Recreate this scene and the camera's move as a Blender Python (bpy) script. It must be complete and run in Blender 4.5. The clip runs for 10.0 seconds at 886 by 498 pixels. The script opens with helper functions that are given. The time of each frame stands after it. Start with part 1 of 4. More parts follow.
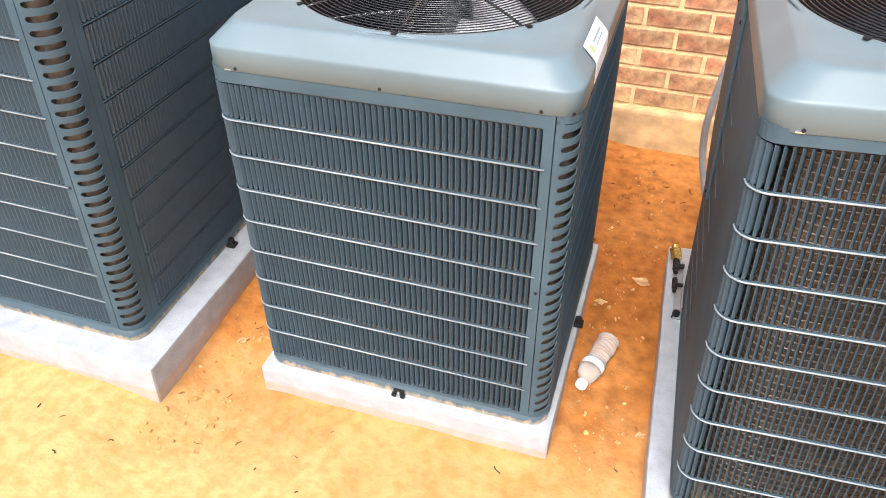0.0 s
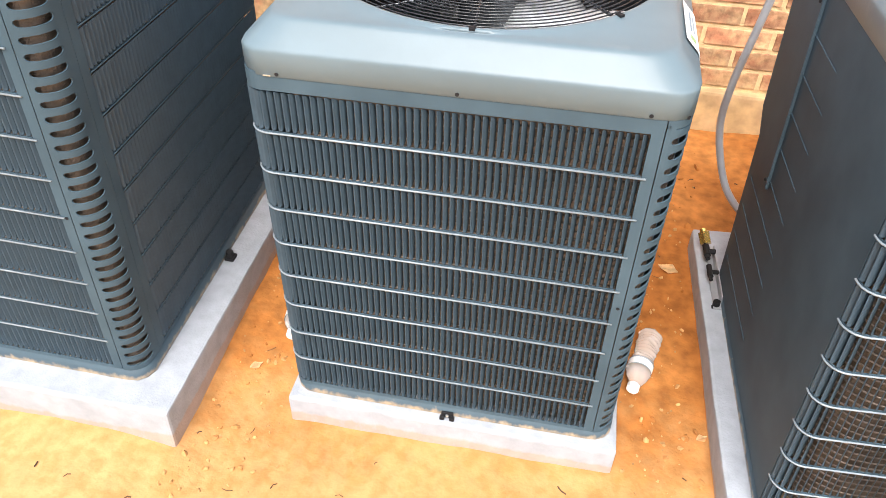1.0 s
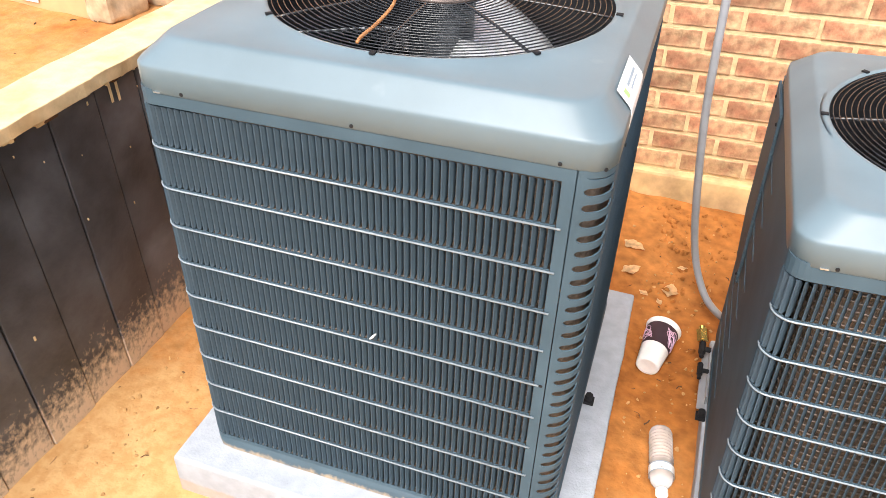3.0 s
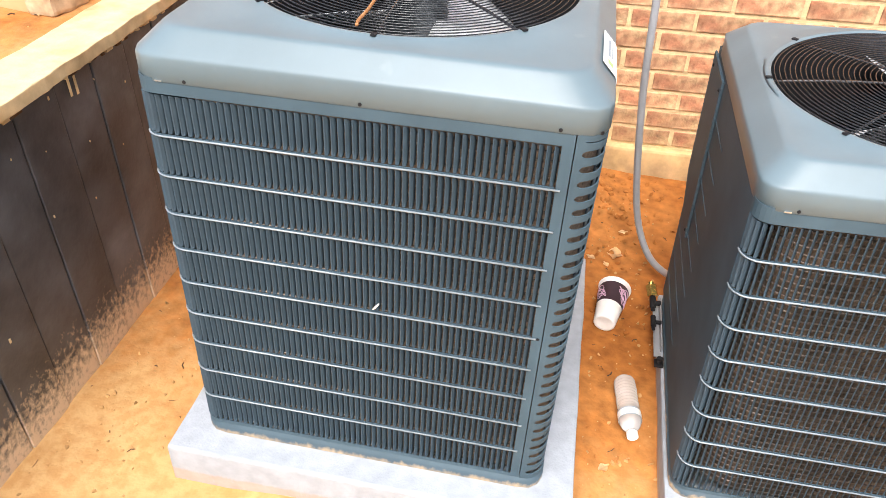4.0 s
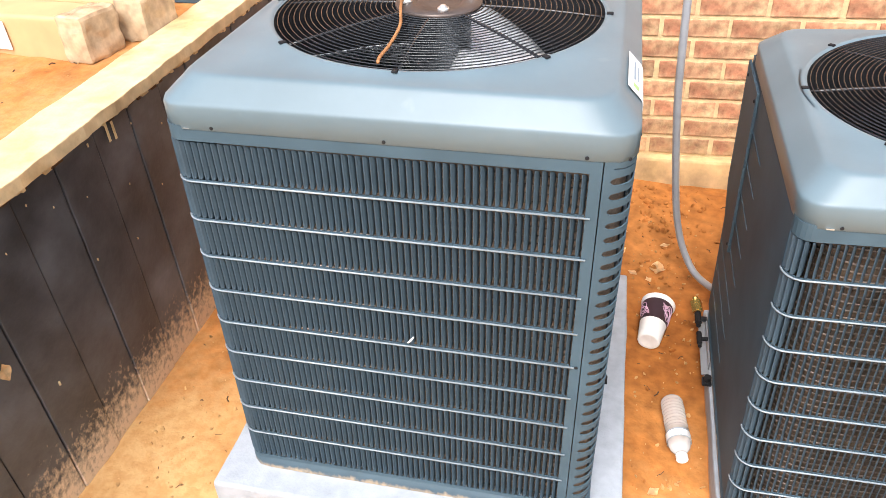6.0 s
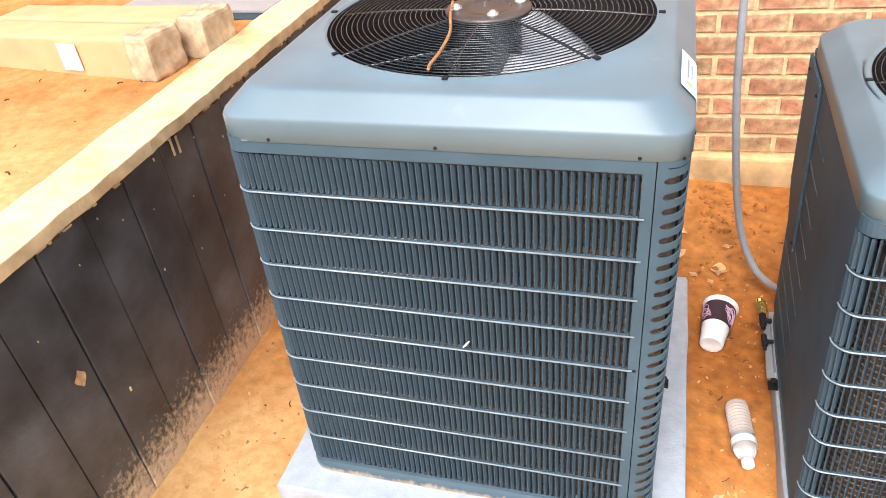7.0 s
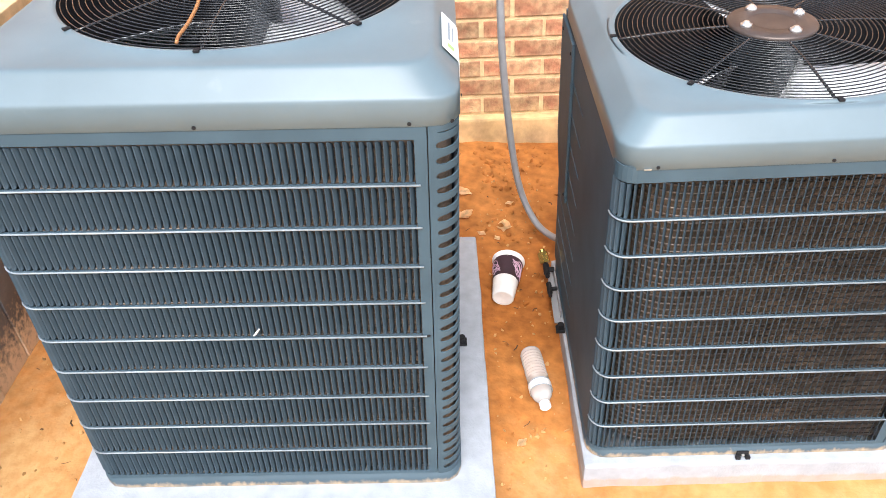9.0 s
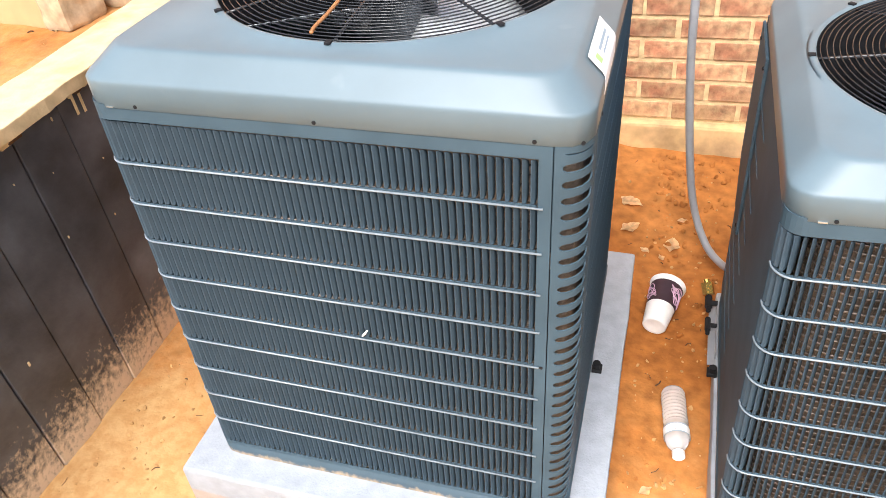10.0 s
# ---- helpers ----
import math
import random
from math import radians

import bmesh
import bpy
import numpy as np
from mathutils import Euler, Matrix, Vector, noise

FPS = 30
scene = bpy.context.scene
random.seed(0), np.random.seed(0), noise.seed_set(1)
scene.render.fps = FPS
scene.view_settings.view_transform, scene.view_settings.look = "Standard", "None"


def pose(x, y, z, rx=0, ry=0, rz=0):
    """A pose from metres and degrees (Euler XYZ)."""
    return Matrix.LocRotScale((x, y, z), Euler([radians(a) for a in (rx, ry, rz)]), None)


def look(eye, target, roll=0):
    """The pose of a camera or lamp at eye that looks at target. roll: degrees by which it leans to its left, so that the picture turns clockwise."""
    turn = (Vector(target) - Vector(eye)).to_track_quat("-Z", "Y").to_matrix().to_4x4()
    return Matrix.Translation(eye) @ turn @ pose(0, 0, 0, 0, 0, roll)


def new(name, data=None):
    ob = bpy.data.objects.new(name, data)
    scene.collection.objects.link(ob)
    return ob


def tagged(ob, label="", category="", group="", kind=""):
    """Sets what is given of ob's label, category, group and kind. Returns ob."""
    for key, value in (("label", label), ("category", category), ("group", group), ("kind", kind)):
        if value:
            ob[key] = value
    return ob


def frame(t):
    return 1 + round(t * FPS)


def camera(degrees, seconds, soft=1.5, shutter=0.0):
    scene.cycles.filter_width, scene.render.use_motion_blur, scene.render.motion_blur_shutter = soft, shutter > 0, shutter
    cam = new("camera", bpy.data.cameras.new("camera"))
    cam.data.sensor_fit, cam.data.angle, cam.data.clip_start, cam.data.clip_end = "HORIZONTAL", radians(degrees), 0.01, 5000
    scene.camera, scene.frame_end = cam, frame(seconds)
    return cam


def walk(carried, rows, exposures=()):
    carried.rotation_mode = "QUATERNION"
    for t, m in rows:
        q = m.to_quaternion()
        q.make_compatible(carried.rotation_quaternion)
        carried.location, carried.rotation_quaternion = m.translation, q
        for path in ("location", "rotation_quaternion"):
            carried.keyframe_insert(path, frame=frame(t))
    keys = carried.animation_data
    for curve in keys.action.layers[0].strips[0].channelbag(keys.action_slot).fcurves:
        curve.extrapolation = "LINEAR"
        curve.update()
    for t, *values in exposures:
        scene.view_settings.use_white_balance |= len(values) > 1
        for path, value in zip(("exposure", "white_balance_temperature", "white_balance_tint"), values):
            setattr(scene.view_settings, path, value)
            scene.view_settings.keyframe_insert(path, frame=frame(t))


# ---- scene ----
cam = camera(61.5, 10.0, soft=0.8)
PATH = [
    (0, (0.5040, -1.1696, 1.4940), (0.0106, 0.3402, 0.2786), 0.36),
    (0.5, (0.3159, -1.0524, 1.4665), (0.0189, 0.5101, 0.2539), -0.20),
    (1, (0.1738, -1.0476, 1.4704), (-0.0986, 0.4535, 0.1771), 1.93),
    (1.3, (0.0467, -1.0840, 1.4595), (-0.1347, 0.4086, 0.1407), 0.72),
    (1.5, (-0.0389, -1.1214, 1.4857), (-0.2349, 0.3445, 0.1393), -2.21),
    (1.7, (-0.0922, -1.1369, 1.5061), (-0.2305, 0.3885, 0.2200), 0.09),
    (2, (-0.1919, -1.1120, 1.5162), (-0.3724, 0.4938, 0.3377), 1.48),
    (2.2, (-0.2583, -1.0689, 1.5171), (-0.5698, 0.5423, 0.3739), 0.03),
    (2.5, (-0.3793, -1.0317, 1.5472), (-0.9056, 0.5236, 0.4053), -1.21),
    (2.7, (-0.4493, -1.0346, 1.5631), (-1.0687, 0.4829, 0.4170), -1.39),
    (3.8, (-0.7071, -1.1793, 1.5805), (-0.9996, 0.4169, 0.4113), 3.44),
    (4, (-0.6867, -1.1944, 1.5919), (-1.0117, 0.3881, 0.4129), 1.04),
    (4.5, (-0.6896, -1.2089, 1.5736), (-1.0751, 0.3135, 0.3352), 2.08),
    (5, (-0.6807, -1.1910, 1.6040), (-1.2031, 0.3606, 0.4552), -2.79),
    (5.5, (-0.6739, -1.1817, 1.6096), (-1.1516, 0.3954, 0.4762), -2.69),
    (5.7, (-0.6726, -1.1692, 1.6165), (-1.1348, 0.4045, 0.4719), -3.24),
    (6.8, (-0.6494, -1.1519, 1.6086), (-1.1567, 0.4103, 0.4673), -6.99),
    (7, (-0.6547, -1.1643, 1.6162), (-1.2560, 0.3779, 0.4936), -7.99),
    (7.5, (-0.6531, -1.1491, 1.6071), (-1.1606, 0.3916, 0.4373), -5.89),
    (8, (-0.6452, -1.1429, 1.6122), (-1.1247, 0.4329, 0.4779), -6.49),
    (8.5, (-0.6503, -1.1403, 1.6098), (-1.0192, 0.4644, 0.4746), -4.01),
    (9, (-0.6280, -1.1267, 1.5929), (-0.7105, 0.4537, 0.3700), -3.40),
    (9.5, (-0.6167, -1.0775, 1.5868), (-0.8205, 0.4872, 0.3579), -4.23),
    (10, (-0.5321, -0.9884, 1.5730), (-1.1028, 0.4843, 0.3461), -6.62),
]
EXPOSURE = 1.16
walk(cam, [(t, look(eye, target, roll)) for t, eye, target, roll in PATH], [(0, EXPOSURE + 0.03, 6500, 10), (1, EXPOSURE, 6500, 10), (1.5, EXPOSURE - 0.14, 6500, 10), (2, EXPOSURE - 0.04, 6500, 10), (2.5, EXPOSURE + 0.04, 6500, 10), (4.5, EXPOSURE, 6450, 10), (7, EXPOSURE, 6200, 10), (8.5, EXPOSURE, 6150, 10), (10, EXPOSURE, 6300, 10)])

# ---- world and light ----
world = bpy.data.worlds.new("overcast_sky")
scene.world = world
world.use_nodes = True
wt = world.node_tree
sky = wt.nodes.new("ShaderNodeTexSky")
sky.sky_type, sky.sun_disc = "NISHITA", False
sky.sun_elevation, sky.sun_rotation = radians(54), radians(180)
sky.air_density, sky.dust_density, sky.ozone_density = 1.0, 4.0, 1.0
bg = wt.nodes["Background"]
bg.inputs["Strength"].default_value = 0.15
haze = wt.nodes.new("ShaderNodeHueSaturation")
haze.inputs["Saturation"].default_value = 0.60
wt.links.new(sky.outputs["Color"], haze.inputs["Color"])
wt.links.new(haze.outputs["Color"], bg.inputs["Color"])
sun = new("sun", bpy.data.lights.new("sun", "SUN"))
sun.data.energy, sun.data.angle, sun.data.color = 1.5, radians(30), (1.0, 0.96, 0.9)
sun.matrix_world = look((0.0, -4.0, 5.6), (0, 0, 0))


# ---- materials ----
def material(name, color, rough=0.6, metal=0.0, spread=0.25, scale=20.0, bump=0.15, fine=200.0, per_object=0.0, second=None, mix_scale=3.0, mix_edges=(0.45, 0.65), spec=0.5):
    m = bpy.data.materials.new(name)
    m.use_nodes = True
    nt = m.node_tree
    p = nt.nodes["Principled BSDF"]
    co = nt.nodes.new("ShaderNodeTexCoord")
    n1 = nt.nodes.new("ShaderNodeTexNoise")
    n1.inputs["Scale"].default_value, n1.inputs["Detail"].default_value = scale, 6
    nt.links.new(co.outputs["Object"], n1.inputs["Vector"])
    ramp = nt.nodes.new("ShaderNodeMapRange")
    ramp.inputs["From Min"].default_value, ramp.inputs["From Max"].default_value = 0.3, 0.7
    ramp.inputs["To Min"].default_value, ramp.inputs["To Max"].default_value = 1 - spread, 1 + spread
    nt.links.new(n1.outputs["Fac"], ramp.inputs["Value"])
    base = nt.nodes.new("ShaderNodeRGB")
    base.outputs[0].default_value = (*color, 1)
    last = base.outputs[0]
    if second:
        n2 = nt.nodes.new("ShaderNodeTexNoise")
        n2.inputs["Scale"].default_value, n2.inputs["Detail"].default_value = mix_scale, 8
        nt.links.new(co.outputs["Object"], n2.inputs["Vector"])
        r2 = nt.nodes.new("ShaderNodeMapRange")
        r2.inputs["From Min"].default_value, r2.inputs["From Max"].default_value = mix_edges
        nt.links.new(n2.outputs["Fac"], r2.inputs["Value"])
        mx = nt.nodes.new("ShaderNodeMix")
        mx.data_type = "RGBA"
        mx.inputs[6].default_value, mx.inputs[7].default_value = (*color, 1), (*second, 1)
        nt.links.new(r2.outputs[0], mx.inputs[0])
        last = mx.outputs[2]
    vm = nt.nodes.new("ShaderNodeVectorMath")
    vm.operation = "SCALE"
    nt.links.new(last, vm.inputs[0])
    factor = ramp.outputs[0]
    if per_object:
        oi = nt.nodes.new("ShaderNodeObjectInfo")
        r3 = nt.nodes.new("ShaderNodeMapRange")
        r3.inputs["To Min"].default_value, r3.inputs["To Max"].default_value = 1 - per_object, 1 + per_object
        nt.links.new(oi.outputs["Random"], r3.inputs["Value"])
        mu = nt.nodes.new("ShaderNodeMath")
        mu.operation = "MULTIPLY"
        nt.links.new(ramp.outputs[0], mu.inputs[0])
        nt.links.new(r3.outputs[0], mu.inputs[1])
        factor = mu.outputs[0]
    nt.links.new(factor, vm.inputs["Scale"])
    nt.links.new(vm.outputs[0], p.inputs["Base Color"])
    p.inputs["Roughness"].default_value, p.inputs["Metallic"].default_value = rough, metal
    p.inputs["Specular IOR Level"].default_value = spec
    if bump:
        nb = nt.nodes.new("ShaderNodeTexNoise")
        nb.inputs["Scale"].default_value, nb.inputs["Detail"].default_value = fine, 4
        nt.links.new(co.outputs["Object"], nb.inputs["Vector"])
        bp = nt.nodes.new("ShaderNodeBump")
        bp.inputs["Strength"].default_value, bp.inputs["Distance"].default_value = min(bump, 1.0), 0.010 if bump >= 1 else 0.004
        nt.links.new(nb.outputs["Fac"], bp.inputs["Height"])
        nt.links.new(bp.outputs[0], p.inputs["Normal"])
    return m


def add_splash(m, color, top, soft, noise_scale=60.0, stretch=0.3, strength=1.0, in_place=False):
    """Dried splashed mud, up to a ragged height above the thing's base."""
    nt = m.node_tree
    p = nt.nodes["Principled BSDF"]
    source = p.inputs["Base Color"].links[0].from_socket
    co = nt.nodes.new("ShaderNodeTexCoord")
    mp = nt.nodes.new("ShaderNodeMapping")
    mp.inputs["Scale"].default_value = (1, 1, stretch)
    where = nt.nodes.new("ShaderNodeNewGeometry").outputs["Position"] if in_place else co.outputs["Object"]
    nt.links.new(where, mp.inputs["Vector"])
    n = nt.nodes.new("ShaderNodeTexNoise")
    n.inputs["Scale"].default_value, n.inputs["Detail"].default_value, n.inputs["Roughness"].default_value = noise_scale, 6, 0.7
    nt.links.new(mp.outputs[0], n.inputs["Vector"])
    sep = nt.nodes.new("ShaderNodeSeparateXYZ")
    nt.links.new(where, sep.inputs[0])
    h = nt.nodes.new("ShaderNodeMapRange")
    h.inputs["From Min"].default_value, h.inputs["From Max"].default_value = 0.0, top
    h.inputs["To Min"].default_value, h.inputs["To Max"].default_value = 0.3, -0.35
    nt.links.new(sep.outputs["Z"], h.inputs["Value"])
    ad = nt.nodes.new("ShaderNodeMath")
    ad.operation = "ADD"
    nt.links.new(n.outputs["Fac"], ad.inputs[0])
    nt.links.new(h.outputs[0], ad.inputs[1])
    r = nt.nodes.new("ShaderNodeMapRange")
    r.inputs["From Min"].default_value, r.inputs["From Max"].default_value = 0.5, 0.5 + soft
    r.inputs["To Max"].default_value = strength
    nt.links.new(ad.outputs[0], r.inputs["Value"])
    mx = nt.nodes.new("ShaderNodeMix")
    mx.data_type = "RGBA"
    mx.inputs[7].default_value = (*color, 1)
    nt.links.new(r.outputs[0], mx.inputs[0])
    nt.links.new(source, mx.inputs[6])
    nt.links.new(mx.outputs[2], p.inputs["Base Color"])
    return m


CASE = (0.060, 0.098, 0.127)
mat_clay = material("clay_soil", (0.36, 0.130, 0.029), 0.9, 0, 0.30, 24, 0.8, 60, second=(0.47, 0.195, 0.053), mix_scale=2.2, spec=0.2)


def add_dust_and_daylight(m, color):
    """Dry trodden dust and painted-in daylight over the open part of the clay, gaps left darker, with a ragged border.
    """
    nt = m.node_tree
    p = nt.nodes["Principled BSDF"]
    source = p.inputs["Base Color"].links[0].from_socket
    co = nt.nodes.new("ShaderNodeTexCoord")
    sep = nt.nodes.new("ShaderNodeSeparateXYZ")
    nt.links.new(co.outputs["Object"], sep.inputs[0])
    a = nt.nodes.new("ShaderNodeMapRange")
    a.inputs["From Min"].default_value, a.inputs["From Max"].default_value = 0.36, -0.36
    a.inputs["To Min"].default_value, a.inputs["To Max"].default_value = -0.25, 0.45
    nt.links.new(sep.outputs["Y"], a.inputs["Value"])
    c = nt.nodes.new("ShaderNodeMapRange")
    c.inputs["From Min"].default_value, c.inputs["From Max"].default_value = -1.25, -1.75
    c.inputs["To Min"].default_value, c.inputs["To Max"].default_value = 0.0, 0.28
    nt.links.new(sep.outputs["X"], c.inputs["Value"])
    n = nt.nodes.new("ShaderNodeTexNoise")
    n.inputs["Scale"].default_value, n.inputs["Detail"].default_value, n.inputs["Roughness"].default_value = 5.0, 9, 0.65
    nt.links.new(co.outputs["Object"], n.inputs["Vector"])
    s1 = nt.nodes.new("ShaderNodeMath")
    s1.operation = "ADD"
    nt.links.new(a.outputs[0], s1.inputs[0])
    nt.links.new(c.outputs[0], s1.inputs[1])
    s2 = nt.nodes.new("ShaderNodeMath")
    s2.operation = "ADD"
    nt.links.new(s1.outputs[0], s2.inputs[0])
    nt.links.new(n.outputs["Fac"], s2.inputs[1])
    r = nt.nodes.new("ShaderNodeMapRange")
    r.inputs["From Min"].default_value, r.inputs["From Max"].default_value = 0.35, 0.95
    nt.links.new(s2.outputs[0], r.inputs["Value"])
    tone = nt.nodes.new("ShaderNodeMix")
    tone.data_type = "RGBA"
    tone.inputs[6].default_value, tone.inputs[7].default_value = (*color, 1), (color[0] * 0.88, color[1] * 0.80, color[2] * 0.70, 1)
    n2 = nt.nodes.new("ShaderNodeTexNoise")
    n2.inputs["Scale"].default_value, n2.inputs["Detail"].default_value = 30.0, 8
    nt.links.new(co.outputs["Object"], n2.inputs["Vector"])
    r2 = nt.nodes.new("ShaderNodeMapRange")
    r2.inputs["From Min"].default_value, r2.inputs["From Max"].default_value = 0.42, 0.62
    nt.links.new(n2.outputs["Fac"], r2.inputs["Value"])
    nt.links.new(r2.outputs[0], tone.inputs[0])
    mx = nt.nodes.new("ShaderNodeMix")
    mx.data_type = "RGBA"
    nt.links.new(r.outputs[0], mx.inputs[0])
    nt.links.new(source, mx.inputs[6])
    nt.links.new(tone.outputs[2], mx.inputs[7])
    nt.links.new(mx.outputs[2], p.inputs["Base Color"])


add_dust_and_daylight(mat_clay, (0.61, 0.370, 0.160))
mat_case = material("painted_steel", CASE, 0.58, 0.0, 0.14, 9, 0.05, 300, spec=0.18)
# Case paint lightened: the sky's brightness on the cap sits in this colour.
mat_cap_skylit = material("case_paint_skylit", (0.136, 0.188, 0.218), 0.36, 0.0, 0.10, 6, 0.03, 300, second=(0.21, 0.26, 0.28), mix_scale=11, mix_edges=(0.66, 0.86), spec=0.42)
mat_base = add_splash(material("painted_steel_muddy", CASE, 0.5, 0.0, 0.08, 12, 0.05, 300), (0.60, 0.44, 0.27), 0.036, 0.34, 38, 0.5)
# Same case paint made darker, with the louvres' shade put into the colour.
mat_slat_shaded = material("case_paint_shaded", (0.048, 0.080, 0.110), 0.50, 0.0, 0.1, 30, 0.0, spec=0.3)
mat_wire = material("coated_wire", (0.27, 0.32, 0.36), 0.34, 0.2, 0.1, 40, 0.0)
mat_dark = material("dark_rubber", (0.018, 0.018, 0.020), 0.7, 0, 0.2, 30, 0.1, spec=0.15)
mat_inside = material("inner_steel", (0.14, 0.145, 0.15), 0.55, 0.2, 0.2, 10, 0.05)
mat_grille = material("black_wire", (0.022, 0.023, 0.026), 0.25, 0.0, 0.1, 40, 0.0, spec=0.6)
mat_alu = material("aluminium_blade", (0.88, 0.89, 0.90), 0.45, 0.5, 0.1, 14, 0.05, 60)
mat_motor = material("motor_brown", (0.11, 0.085, 0.075), 0.45, 0.5, 0.2, 20, 0.05)
mat_motorcan = material("motor_can", (0.16, 0.18, 0.20), 0.35, 0.4, 0.15, 20, 0.05)
mat_bolt = material("zinc_bolt", (0.75, 0.75, 0.74), 0.3, 0.8, 0.1, 60, 0.0)
mat_coil = material("coil_fins", (0.110, 0.087, 0.070), 0.5, 0.3, 0.35, 40, 0.4, 400, second=(0.155, 0.118, 0.090), mix_scale=8)
mat_tube = material("copper_tube", (0.24, 0.20, 0.175), 0.45, 0.7, 0.3, 30, 0.0)
mat_pad = add_splash(material("light_pad", (0.375, 0.405, 0.45), 0.85, 0, 0.12, 25, 0.35, 160), (0.50, 0.27, 0.09), 0.02, 0.25, 30, 0.5, 0.4)
mat_brick = material("red_brick", (0.40, 0.180, 0.100), 0.85, 0, 0.38, 35, 0.8, 120, per_object=0.28, second=(0.60, 0.41, 0.23), mix_scale=11, mix_edges=(0.40, 0.62), spec=0.25)
add_splash(mat_brick, (0.66, 0.44, 0.22), 0.75, 0.40, 16, 1.0, 0.8, True)
mat_mortar = material("clay_stained_mortar", (0.70, 0.52, 0.29), 0.95, 0, 0.2, 30, 0.6, 150, spec=0.2)
mat_footing = material("muddy_footing", (0.50, 0.34, 0.185), 0.95, 0, 0.3, 12, 0.6, 60, second=(0.66, 0.45, 0.22), mix_scale=4, spec=0.2)
mat_board = add_splash(material("dark_stained_board", (0.082, 0.088, 0.099), 0.40, 0, 0.45, 7, 0.35, 60, per_object=0.18, second=(0.046, 0.047, 0.052), mix_scale=5, mix_edges=(0.40, 0.60)), (0.66, 0.51, 0.35), 0.30, 0.28, 60, 0.85)
mat_plank = material("raw_pine", (0.64, 0.495, 0.285), 0.8, 0, 0.2, 18, 0.4, 80, second=(0.46, 0.29, 0.12), mix_scale=5, mix_edges=(0.50, 0.75))
mat_card = material("cardboard", (0.56, 0.36, 0.18), 0.8, 0, 0.1, 8, 0.1, 60)
mat_tape = material("clear_packing_tape", (0.50, 0.38, 0.25), 0.12, 0, 0.3, 26, 0.6, 30, spec=0.9)
mat_white = material("white_paper", (0.86, 0.86, 0.86), 0.5, 0, 0.03, 20, 0.0)
mat_ink = material("faded_ink", (0.25, 0.32, 0.38), 0.6, 0, 0.1, 20, 0.0)
mat_inkgreen = material("green_ink", (0.35, 0.5, 0.2), 0.6, 0, 0.1, 20, 0.0)
mat_conduit = material("grey_conduit", (0.30, 0.31, 0.33), 0.3, 0, 0.08, 30, 0.0)
mat_brass = material("brass", (0.80, 0.52, 0.14), 0.25, 0.9, 0.1, 40, 0.0)
mat_foam = material("foam_cup", (0.86, 0.85, 0.83), 0.6, 0, 0.04, 60, 0.1, 300)
mat_cupdark = material("cup_print_dark", (0.035, 0.018, 0.03), 0.4, 0, 0.2, 20, 0.0)
mat_cuppink = material("cup_print_pink", (0.62, 0.42, 0.55), 0.4, 0, 0.1, 20, 0.0)
mat_leaf = material("dry_leaf", (0.84, 0.60, 0.33), 0.8, 0, 0.3, 50, 0.2, 100)
mat_stone = material("pale_stone", (0.50, 0.29, 0.12), 0.85, 0, 0.4, 30, 0.3, 90, spec=0.2)
mat_twig = material("dark_twig", (0.09, 0.045, 0.02), 0.9, 0, 0.3, 30, 0.2)
mat_cord = material("brown_cord", (0.36, 0.16, 0.06), 0.6, 0, 0.2, 30, 0.0)

mat_bottle = bpy.data.materials.new("clear_plastic")
mat_bottle.use_nodes = True
bp_ = mat_bottle.node_tree.nodes["Principled BSDF"]
bp_.inputs["Base Color"].default_value = (0.95, 0.93, 0.92, 1)
bp_.inputs["Roughness"].default_value = 0.18
bp_.inputs["Transmission Weight"].default_value = 0.70
bp_.inputs["IOR"].default_value = 1.18


# ---- building helpers ----
def mesh_of(name, bm, mat, smooth=False):
    me = bpy.data.meshes.new(name)
    bm.normal_update()
    bm.to_mesh(me)
    bm.free()
    if smooth:
        for f in me.polygons:
            f.use_smooth = True
    for one in (mat if isinstance(mat, (list, tuple)) else [mat]):
        me.materials.append(one)
    return me


def part(name, bm, mat, parent=None, label="", smooth=False):
    ob = new(name, mesh_of(name, bm, mat, smooth) if isinstance(bm, bmesh.types.BMesh) else bm)
    if parent:
        ob.parent = parent
    return tagged(ob, label)


def placed(ob, at):
    ob.matrix_world = at
    return ob


def box(bm, x0, x1, y0, y1, z0, z1, bevel=0.0, mat=0):
    m = Matrix.Translation(((x0 + x1) / 2, (y0 + y1) / 2, (z0 + z1) / 2)) @ Matrix.Diagonal((x1 - x0, y1 - y0, z1 - z0, 1))
    vs = bmesh.ops.create_cube(bm, size=1, matrix=m)["verts"]
    for f in {f for v in vs for f in v.link_faces}:
        f.material_index = mat
    if bevel:
        es = list({e for v in vs for e in v.link_edges})
        bmesh.ops.bevel(bm, geom=es, offset=bevel, segments=2, affect="EDGES", profile=0.6)
    return bm


